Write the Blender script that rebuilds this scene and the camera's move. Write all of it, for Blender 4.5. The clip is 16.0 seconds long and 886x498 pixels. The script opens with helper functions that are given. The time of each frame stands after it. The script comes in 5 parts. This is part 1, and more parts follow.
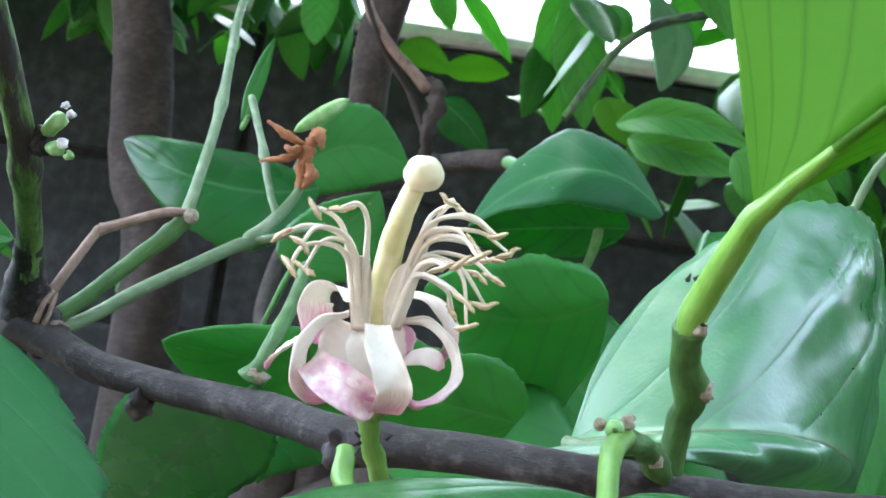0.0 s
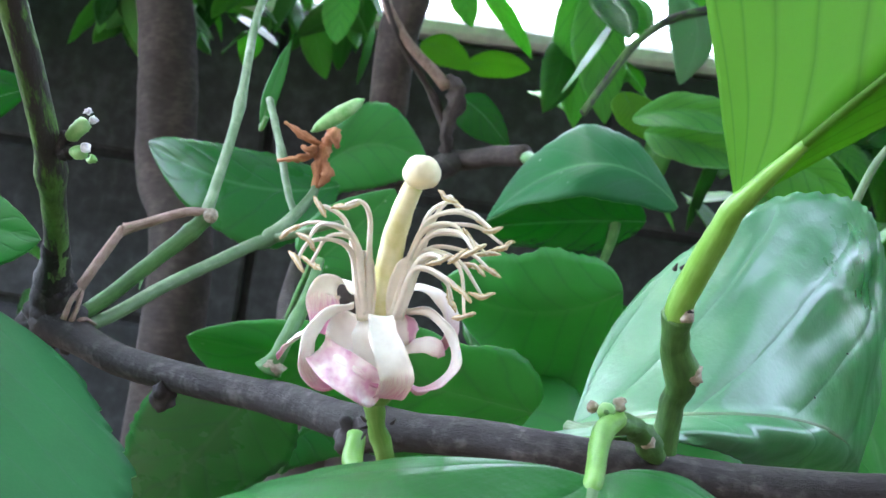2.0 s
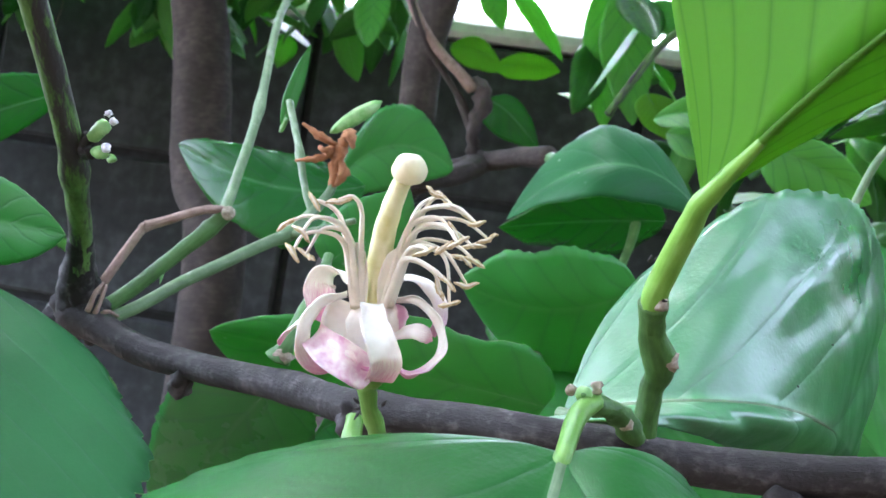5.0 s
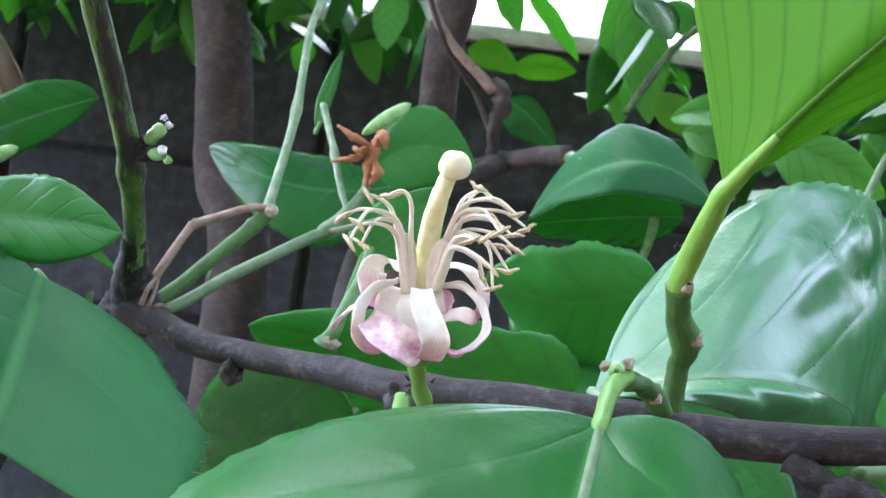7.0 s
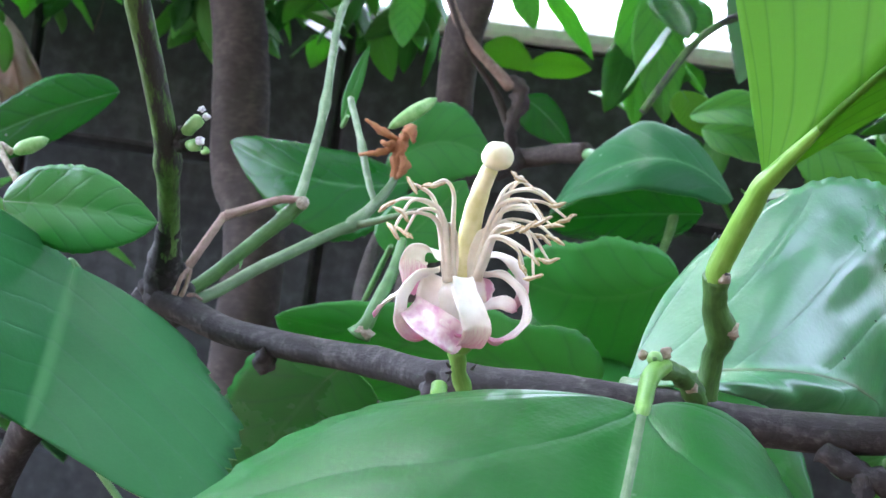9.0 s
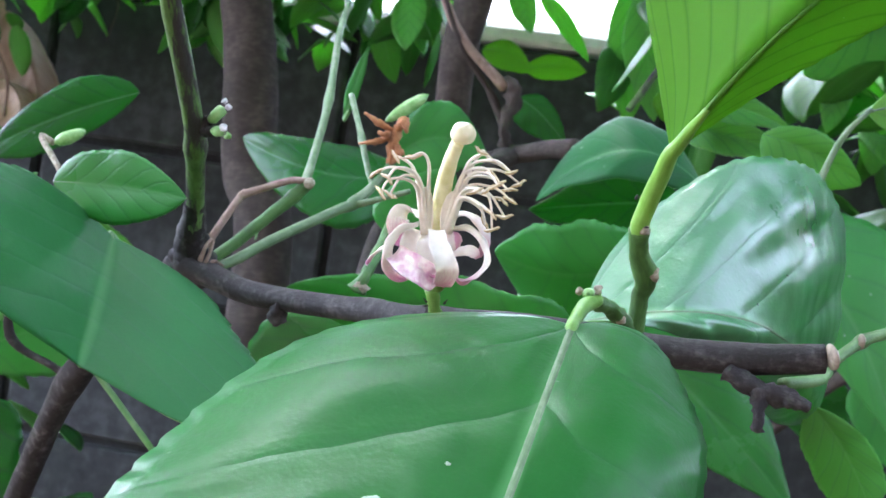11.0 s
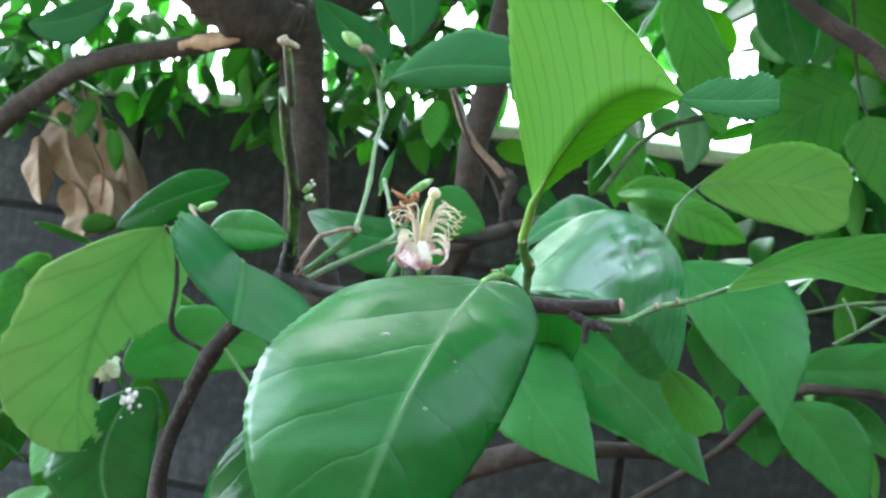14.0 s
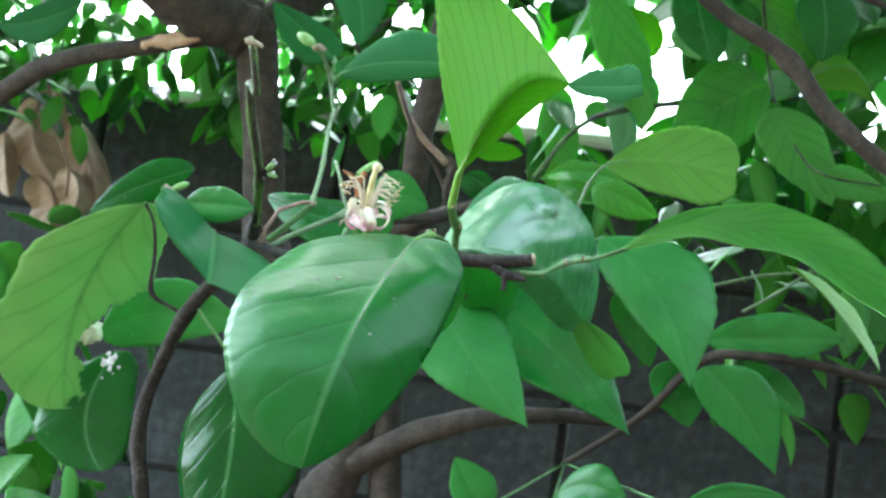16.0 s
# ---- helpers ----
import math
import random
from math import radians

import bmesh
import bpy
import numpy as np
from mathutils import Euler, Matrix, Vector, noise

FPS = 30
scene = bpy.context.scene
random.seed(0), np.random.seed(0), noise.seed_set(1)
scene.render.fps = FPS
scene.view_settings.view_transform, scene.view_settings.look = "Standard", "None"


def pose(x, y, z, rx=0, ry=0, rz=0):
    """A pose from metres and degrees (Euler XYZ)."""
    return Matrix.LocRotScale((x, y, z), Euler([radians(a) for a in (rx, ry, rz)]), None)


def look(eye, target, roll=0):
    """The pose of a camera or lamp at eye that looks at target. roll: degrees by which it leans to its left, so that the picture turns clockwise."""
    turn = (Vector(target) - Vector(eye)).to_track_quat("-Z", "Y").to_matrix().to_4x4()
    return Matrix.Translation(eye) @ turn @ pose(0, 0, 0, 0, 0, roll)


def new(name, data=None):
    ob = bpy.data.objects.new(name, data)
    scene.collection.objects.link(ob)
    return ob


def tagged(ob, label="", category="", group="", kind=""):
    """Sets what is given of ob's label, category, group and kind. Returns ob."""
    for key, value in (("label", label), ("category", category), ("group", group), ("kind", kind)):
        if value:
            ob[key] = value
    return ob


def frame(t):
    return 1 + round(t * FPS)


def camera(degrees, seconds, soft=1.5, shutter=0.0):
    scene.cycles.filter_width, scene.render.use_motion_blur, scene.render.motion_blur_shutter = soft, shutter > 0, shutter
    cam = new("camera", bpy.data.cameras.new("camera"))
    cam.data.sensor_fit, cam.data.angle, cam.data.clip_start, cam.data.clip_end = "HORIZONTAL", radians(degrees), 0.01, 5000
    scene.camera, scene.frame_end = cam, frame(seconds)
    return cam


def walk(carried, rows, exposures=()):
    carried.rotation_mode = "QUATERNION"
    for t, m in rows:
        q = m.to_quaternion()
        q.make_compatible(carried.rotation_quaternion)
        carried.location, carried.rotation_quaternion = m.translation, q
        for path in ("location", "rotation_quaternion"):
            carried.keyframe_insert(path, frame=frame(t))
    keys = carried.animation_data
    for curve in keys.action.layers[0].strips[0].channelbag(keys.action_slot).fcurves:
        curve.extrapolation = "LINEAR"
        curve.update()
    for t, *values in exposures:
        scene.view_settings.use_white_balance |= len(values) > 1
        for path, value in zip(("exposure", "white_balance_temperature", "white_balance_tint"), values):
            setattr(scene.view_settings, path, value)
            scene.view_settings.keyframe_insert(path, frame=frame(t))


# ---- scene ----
cam = camera(39.65, 16.0, 1.5)
PATH = [
    (0, (0.00950, -0.01246, 1.29866), (-0.09151, 1.98490, 1.31685), 9.43),
    (0.5, (0.00888, -0.01522, 1.29794), (-0.10290, 1.98159, 1.31414), 9.26),
    (1, (0.00923, -0.01602, 1.30031), (-0.11369, 1.98014, 1.31610), 8.96),
    (1.5, (0.00975, -0.01253, 1.29592), (-0.12639, 1.98281, 1.30400), 8.93),
    (2, (0.01388, -0.02150, 1.29897), (-0.13057, 1.97327, 1.30316), 8.64),
    (2.5, (0.01440, -0.02238, 1.29716), (-0.15349, 1.97055, 1.29451), 8.54),
    (3, (0.01977, -0.02098, 1.30016), (-0.15880, 1.97103, 1.29543), 8.40),
    (3.5, (0.01637, -0.02213, 1.29997), (-0.16518, 1.96962, 1.29750), 8.54),
    (6, (0.02513, -0.04216, 1.29818), (-0.20180, 1.94492, 1.29576), 8.32),
    (6.5, (0.02351, -0.04710, 1.29965), (-0.20708, 1.93956, 1.29566), 7.99),
    (7, (0.01967, -0.04834, 1.29614), (-0.21030, 1.93840, 1.29316), 8.11),
    (7.5, (0.01769, -0.05086, 1.29630), (-0.21323, 1.93576, 1.29339), 7.94),
    (8, (0.01434, -0.05052, 1.29396), (-0.21446, 1.93634, 1.28844), 8.33),
    (10.5, (0.02310, -0.07569, 1.29394), (-0.23234, 1.90792, 1.28613), 8.42),
    (11, (0.02844, -0.10183, 1.28602), (-0.22727, 1.88175, 1.28281), 8.40),
    (11.5, (0.03353, -0.13266, 1.28717), (-0.22627, 1.85039, 1.28880), 8.11),
    (12, (0.03806, -0.16765, 1.28199), (-0.22350, 1.81515, 1.29199), 8.02),
    (12.5, (0.04585, -0.20188, 1.27446), (-0.22149, 1.77992, 1.30584), 8.22),
    (13, (0.06018, -0.23815, 1.27106), (-0.22595, 1.74056, 1.32435), 8.15),
    (13.5, (0.08102, -0.29348, 1.26857), (-0.23424, 1.67861, 1.37563), 8.33),
    (14, (0.08968, -0.34736, 1.25299), (-0.25327, 1.61825, 1.38988), 8.29),
    (14.5, (0.08899, -0.38343, 1.24030), (-0.25602, 1.58036, 1.39681), 7.75),
    (15, (0.09098, -0.40922, 1.24122), (-0.19882, 1.56208, 1.41440), 7.19),
    (15.5, (0.10545, -0.42715, 1.23887), (-0.16409, 1.54849, 1.39434), 6.94),
    (16, (0.11486, -0.44528, 1.23045), (-0.15445, 1.53125, 1.37456), 7.58),
]
walk(cam, [(t, look(eye, target, roll)) for t, eye, target, roll in PATH], [(0, 4.5, 5600, 14), (8, 4.58, 5600, 22), (12, 4.59, 5650, 17), (16, 4.66, 5800, -3)])
cam.data.dof.use_dof = True
cam.data.dof.focus_distance = 0.205
cam.data.dof.aperture_fstop = 82.0

# ---- light ----
world = bpy.data.worlds.new("world")
scene.world = world
world.use_nodes = True
wn = world.node_tree.nodes
sky = wn.new("ShaderNodeTexSky")
sky.sky_type = "NISHITA"
sky.sun_disc = False
SUN_UP, SUN_ROUND = radians(58), radians(322)
sky.sun_elevation, sky.sun_rotation = SUN_UP, SUN_ROUND
sky.air_density, sky.dust_density = 1.0, 3.0
grey = wn.new("ShaderNodeRGBToBW")
veil = wn.new("ShaderNodeMix")
veil.data_type = "RGBA"
veil.inputs[0].default_value = 0.7
world.node_tree.links.new(sky.outputs[0], grey.inputs[0])
world.node_tree.links.new(sky.outputs[0], veil.inputs[6])
world.node_tree.links.new(grey.outputs[0], veil.inputs[7])
world.node_tree.links.new(veil.outputs[2], wn["Background"].inputs[0])
wn["Background"].inputs[1].default_value = 0.15
sun = new("sun", bpy.data.lights.new("sun", "SUN"))
sun.data.energy, sun.data.angle, sun.data.color = 1.0, radians(30), (1.0, 0.95, 0.86)
toward = Vector((math.sin(SUN_ROUND) * math.cos(SUN_UP), math.cos(SUN_ROUND) * math.cos(SUN_UP), math.sin(SUN_UP)))
sun.matrix_world = look(toward * 20, (0, 0, 0))

# ---- materials ----


def material(name):
    m = bpy.data.materials.new(name)
    m.use_nodes = True
    n, k = m.node_tree.nodes, m.node_tree.links
    b = n["Principled BSDF"]
    return m, n, k, b


def ramp(n, k, source, stops):
    r = n.new("ShaderNodeValToRGB")
    e = r.color_ramp.elements
    while len(e) < len(stops):
        e.new(0.5)
    for s, (at, c) in zip(e, stops):
        s.position, s.color = at, (*c, 1)
    k.new(source, r.inputs[0])
    return r


def maths(n, k, op, a, b=None):
    m = n.new("ShaderNodeMath")
    m.operation = op
    for i, v in enumerate((a, b)):
        if v is None:
            continue
        if isinstance(v, (int, float)):
            m.inputs[i].default_value = v
        else:
            k.new(v, m.inputs[i])
    return m.outputs[0]


def noise_tex(n, k, scale, detail=4.0, vector=None, rough=0.55):
    t = n.new("ShaderNodeTexNoise")
    t.inputs["Scale"].default_value, t.inputs["Detail"].default_value, t.inputs["Roughness"].default_value = scale, detail, rough
    if vector is None:
        vector = n.new("ShaderNodeTexCoord").outputs["Object"]
    k.new(vector, t.inputs["Vector"])
    return t.outputs[0]


def mixed(n, k, factor, a, b, kind="MIX"):
    m = n.new("ShaderNodeMix")
    m.data_type, m.blend_type = "RGBA", kind
    for i, v in ((0, factor), (6, a), (7, b)):
        if isinstance(v, (int, float)):
            m.inputs[i].default_value = v
        elif isinstance(v, tuple):
            m.inputs[i].default_value = (*v, 1)
        else:
            k.new(v, m.inputs[i])
    return m.outputs[2]


def leaf_material(name, dark, light, rib, through_colour, see, rough, vein=0.5, spots=0.0, bump=0.25, sides=6.0, gloss=0.5, coat=0.0, spot_scale=90.0, vary=0.0, lumps=0.5):
    """A leaf's skin: blotches, side veins that run slantwise from the midrib, a pale midrib and light that passes through."""
    m, n, k, b = material(name)
    uv = n.new("ShaderNodeTexCoord").outputs["UV"]
    sep = n.new("ShaderNodeSeparateXYZ")
    k.new(uv, sep.inputs[0])
    u, v = sep.outputs[0], sep.outputs[1]
    across = maths(n, k, "ABSOLUTE", maths(n, k, "MULTIPLY", maths(n, k, "SUBTRACT", v, 0.5), 2.0))
    wob = noise_tex(n, k, 5.0, 2.0, uv)
    slant = maths(n, k, "SUBTRACT", u, maths(n, k, "MULTIPLY", maths(n, k, "POWER", across, 0.85), 0.3))
    slant = maths(n, k, "ADD", slant, maths(n, k, "MULTIPLY", wob, 0.05))
    tooth = maths(n, k, "PINGPONG", maths(n, k, "MULTIPLY", slant, sides), 0.5)
    line = ramp(n, k, tooth, [(0.0, (0.8, 0.8, 0.8)), (0.05, (0.35, 0.35, 0.35)), (0.14, (0, 0, 0))]).outputs[0]
    net = n.new("ShaderNodeTexVoronoi")
    net.feature = "DISTANCE_TO_EDGE"
    net.inputs["Scale"].default_value = 34.0
    k.new(uv, net.inputs["Vector"])
    fine = ramp(n, k, net.outputs["Distance"], [(0.0, (1, 1, 1)), (0.12, (0, 0, 0))]).outputs[0]
    mid = ramp(n, k, across, [(0.0, (1, 1, 1)), (0.02, (0.8, 0.8, 0.8)), (0.05, (0, 0, 0))]).outputs[0]
    blotch = noise_tex(n, k, 28.0, 5.0)
    big = noise_tex(n, k, 9.0, 2.0)
    rnd = n.new("ShaderNodeObjectInfo").outputs["Random"]
    tone = maths(n, k, "ADD", maths(n, k, "MULTIPLY", blotch, 0.5), maths(n, k, "MULTIPLY", big, 0.5))
    tone = maths(n, k, "ADD", tone, maths(n, k, "MULTIPLY", maths(n, k, "SUBTRACT", rnd, 0.5), 0.25))
    if vary:
        each = n.new("ShaderNodeNewGeometry").outputs["Random Per Island"]
        tone = maths(n, k, "ADD", tone, maths(n, k, "MULTIPLY", maths(n, k, "SUBTRACT", each, 0.5), vary))
    base = ramp(n, k, tone, [(0.32, dark), (0.68, light)]).outputs[0]
    base = mixed(n, k, maths(n, k, "MULTIPLY", line, vein), base, rib)
    base = mixed(n, k, maths(n, k, "MULTIPLY", fine, vein * 0.22), base, rib)
    base = mixed(n, k, maths(n, k, "MULTIPLY", mid, 0.7 if vein > 0.15 else 0.3), base, rib)
    if spots:
        sp = n.new("ShaderNodeTexVoronoi")
        sp.inputs["Scale"].default_value = spot_scale
        k.new(n.new("ShaderNodeTexCoord").outputs["Object"], sp.inputs["Vector"])
        pick = noise_tex(n, k, 40.0, 2.0)
        dot = maths(n, k, "MULTIPLY", ramp(n, k, sp.outputs["Distance"], [(0.04, (1, 1, 1)), (0.07, (0, 0, 0))]).outputs[0], ramp(n, k, pick, [(0.52, (0, 0, 0)), (0.6, (1, 1, 1))]).outputs[0])
        base = mixed(n, k, maths(n, k, "MULTIPLY", dot, spots), base, (0.45, 0.5, 0.4))
    k.new(base, b.inputs["Base Color"])
    k.new(ramp(n, k, tone, [(0.35, (rough - 0.09,) * 3), (0.65, (rough + 0.12,) * 3)]).outputs[0], b.inputs["Roughness"])
    b.inputs["Specular IOR Level"].default_value = gloss
    b.inputs["Coat Weight"].default_value, b.inputs["Coat Roughness"].default_value = coat, 0.18
    h = maths(n, k, "ADD", maths(n, k, "MULTIPLY", line, -0.28), maths(n, k, "MULTIPLY", fine, -0.012))
    h = maths(n, k, "ADD", h, maths(n, k, "MULTIPLY", big, 1.5))
    h = maths(n, k, "ADD", h, maths(n, k, "MULTIPLY", noise_tex(n, k, 130.0, 3.0), 0.3))
    h = maths(n, k, "ADD", h, maths(n, k, "MULTIPLY", noise_tex(n, k, 48.0, 1.5), lumps))
    h = maths(n, k, "ADD", h, maths(n, k, "MULTIPLY", noise_tex(n, k, 1100.0, 2.0), 0.06))
    bp = n.new("ShaderNodeBump")
    bp.inputs["Strength"].default_value, bp.inputs["Distance"].default_value = bump, 0.0012
    k.new(h, bp.inputs["Height"])
    k.new(bp.outputs[0], b.inputs["Normal"])
    tr = n.new("ShaderNodeBsdfTranslucent")
    passed = mixed(n, k, maths(n, k, "MULTIPLY", line, 0.55), through_colour, dark)
    if vary:
        passed = mixed(n, k, ramp(n, k, each, [(0.25, (0.12, 0.12, 0.12)), (0.9, (1, 1, 1))]).outputs[0], dark, passed)
    k.new(passed, tr.inputs["Color"])
    mx = n.new("ShaderNodeMixShader")
    mx.inputs[0].default_value = see
    k.new(b.outputs[0], mx.inputs[1])
    k.new(tr.outputs[0], mx.inputs[2])
    k.new(mx.outputs[0], n["Material Output"].inputs[0])
    return m


LEAF_TOP = leaf_material("leaf_top", (0.006, 0.056, 0.009), (0.017, 0.112, 0.02), (0.09, 0.25, 0.09), (0.12, 0.6, 0.04), 0.2, 0.21, 0.16, 0.9, 0.8, 6.0, 0.24, 0.0, 90.0, 0.0, 1.6)
LEAF_SHINY = leaf_material("leaf_shiny", (0.03, 0.155, 0.05), (0.055, 0.215, 0.075), (0.1, 0.28, 0.12), (0.15, 0.6, 0.05), 0.12, 0.35, 0.2, 0.7, 0.8, 5.0, 1.0, 0.5, 90.0, 0.0, 4.0)
LEAF_MID = leaf_material("leaf_mid_green", (0.013, 0.11, 0.018), (0.042, 0.225, 0.042), (0.12, 0.3, 0.1), (0.16, 0.62, 0.05), 0.2, 0.32, 0.14, 0.6, 0.3, 6.0, 0.4)
LEAF_GLOW = leaf_material("leaf_backlit", (0.035, 0.14, 0.01), (0.065, 0.21, 0.016), (0.02, 0.1, 0.01), (0.24, 0.58, 0.03), 0.5, 0.5, 0.18, 0.5, 0.3, 9.0, 0.15)
LEAF_UNDER = leaf_material("leaf_underside", (0.05, 0.2, 0.03), (0.09, 0.3, 0.05), (0.15, 0.38, 0.1), (0.26, 0.8, 0.05), 0.34, 0.5, 0.35, 0.0, 0.25, 6.0, 0.25, 0.0, 90.0, 0.5)
LEAF_YOUNG = leaf_material("leaf_young", (0.054, 0.17, 0.012), (0.1, 0.245, 0.02), (0.04, 0.14, 0.012), (0.25, 0.53, 0.03), 0.55, 0.5, 0.16, 0.8, 0.3, 12.0, 0.25, 0.0, 380.0)
LEAF_PALE = leaf_material("leaf_yellowing", (0.17, 0.33, 0.1), (0.36, 0.52, 0.21), (0.1, 0.24, 0.07), (0.32, 0.62, 0.24), 0.36, 0.5, 0.5)
LEAF_DULL = leaf_material("leaf_dull", (0.021, 0.103, 0.035), (0.036, 0.15, 0.052), (0.1, 0.26, 0.1), (0.12, 0.5, 0.04), 0.12, 0.5, 0.18, 0.7, 0.4, 6.0, 0.1)
LEAF_OLIVE = leaf_material("leaf_olive", (0.07, 0.19, 0.022), (0.13, 0.28, 0.045), (0.28, 0.44, 0.14), (0.34, 0.6, 0.06), 0.45, 0.5, 0.14, 0.0, 0.25, 6.0, 0.15)
LEAF_FAR = leaf_material("leaf_far", (0.02, 0.1, 0.018), (0.065, 0.25, 0.035), (0.12, 0.34, 0.08), (0.38, 0.74, 0.08), 0.45, 0.36, 0.3, 0.0, 0.3, 6.0, 0.5, 0.0, 90.0, 0.7)
LEAF_DEAD = leaf_material("leaf_dead", (0.33, 0.25, 0.18), (0.74, 0.63, 0.5), (0.3, 0.2, 0.13), (0.5, 0.33, 0.18), 0.25, 0.8, 0.5, 0.0, 0.9)
LEAF_RIM = leaf_material("leaf_rim", (0.16, 0.34, 0.1), (0.24, 0.44, 0.16), (0.2, 0.4, 0.12), (0.3, 0.7, 0.1), 0.3, 0.5, 0.1)


def bark_material(name, dark, mid, light, scale=220.0, rough=0.85, stretch=0.25, bump=0.7, patch=None, patch_at=0.54, along=None):
    m, n, k, b = material(name)
    uv = n.new("ShaderNodeTexCoord").outputs["UV"]
    mp = n.new("ShaderNodeMapping")
    mp.inputs["Scale"].default_value = (1, stretch, 1)
    k.new(n.new("ShaderNodeTexCoord").outputs["Object"], mp.inputs[0])
    mp2 = n.new("ShaderNodeMapping")
    mp2.inputs["Scale"].default_value = (6.0, 60.0 * stretch, 1)
    k.new(uv, mp2.inputs[0])
    f = noise_tex(n, k, scale, 6.0)
    g = noise_tex(n, k, scale * 0.22, 4.0)
    lines = noise_tex(n, k, 3.0, 5.0, mp2.outputs[0])
    tone = maths(n, k, "ADD", maths(n, k, "MULTIPLY", f, 0.4), maths(n, k, "ADD", maths(n, k, "MULTIPLY", g, 0.3), maths(n, k, "MULTIPLY", lines, 0.3)))
    base = ramp(n, k, tone, [(0.36, dark), (0.5, mid), (0.64, light)]).outputs[0]
    if patch:
        if along:
            mp3 = n.new("ShaderNodeMapping")
            mp3.inputs["Scale"].default_value = along
            k.new(uv, mp3.inputs[0])
        pt = ramp(n, k, noise_tex(n, k, 1.0 if along else scale * 0.3, 6.0, mp3.outputs[0] if along else None, 0.7), [(patch_at, (0, 0, 0)), (patch_at + 0.06, (1, 1, 1))]).outputs[0]
        base = mixed(n, k, pt, base, patch)
    k.new(base, b.inputs["Base Color"])
    b.inputs["Roughness"].default_value = rough
    bp = n.new("ShaderNodeBump")
    bp.inputs["Strength"].default_value, bp.inputs["Distance"].default_value = bump, 0.3 / scale
    k.new(tone, bp.inputs["Height"])
    k.new(bp.outputs[0], b.inputs["Normal"])
    return m


BARK = bark_material("bark_grey_brown", (0.007, 0.0055, 0.005), (0.017, 0.0148, 0.0142), (0.088, 0.08, 0.077), 340.0, 0.75, 0.25, 1.0, (0.008, 0.006, 0.005), 0.5)
BARK_GREEN = bark_material("bark_green", (0.03, 0.07, 0.01), (0.06, 0.13, 0.02), (0.1, 0.2, 0.04), 200.0, 0.6, 0.2, 0.6, (0.022, 0.018, 0.016), 0.47, (3.2, 4.0, 1.0))
TWIG_OLIVE = bark_material("twig_olive", (0.02, 0.065, 0.01), (0.04, 0.115, 0.016), (0.075, 0.18, 0.035), 220.0, 0.55, 0.15, 0.4)
TWIG_GREEN = bark_material("twig_green", (0.06, 0.17, 0.05), (0.11, 0.27, 0.08), (0.2, 0.38, 0.16), 240.0, 0.5, 0.1, 0.25)
TWIG_DARK = bark_material("twig_dark_green", (0.03, 0.08, 0.02), (0.05, 0.14, 0.03), (0.09, 0.2, 0.06), 240.0, 0.55, 0.1, 0.3)
TWIG_JOINT = bark_material("twig_jointed", (0.045, 0.11, 0.03), (0.085, 0.18, 0.055), (0.15, 0.27, 0.1), 240.0, 0.5, 0.1, 0.25)
TWIG_PALE = bark_material("twig_pale_green", (0.06, 0.125, 0.045), (0.1, 0.175, 0.075), (0.2, 0.27, 0.16), 240.0, 0.55, 0.1, 0.25)
PETIOLE = bark_material("petiole_bright", (0.1, 0.24, 0.018), (0.15, 0.33, 0.035), (0.21, 0.41, 0.07), 160.0, 0.4, 0.1, 0.15)
SHOOT = bark_material("shoot_bright", (0.075, 0.19, 0.02), (0.115, 0.265, 0.036), (0.17, 0.34, 0.075), 160.0, 0.4, 0.1, 0.15)
BROWN_TWIG = bark_material("twig_brown", (0.13, 0.08, 0.06), (0.24, 0.17, 0.13), (0.36, 0.27, 0.22), 260.0)
DRY = bark_material("dry_flower", (0.2, 0.08, 0.03), (0.38, 0.17, 0.07), (0.5, 0.28, 0.14), 180.0, 0.8)
TRUNK = bark_material("trunk_bark", (0.022, 0.017, 0.014), (0.044, 0.035, 0.029), (0.085, 0.069, 0.058), 60.0, 0.9, 0.15, 0.6)
WOOD_CUT = bark_material("cut_wood", (0.15, 0.125, 0.09), (0.29, 0.25, 0.19), (0.48, 0.43, 0.35), 500.0)
PEELED = bark_material("peeled_wood", (0.35, 0.22, 0.14), (0.55, 0.38, 0.26), (0.7, 0.55, 0.42), 90.0)
SCAR = bark_material("bud_scar", (0.1, 0.08, 0.05), (0.27, 0.24, 0.17), (0.55, 0.53, 0.45), 900.0)


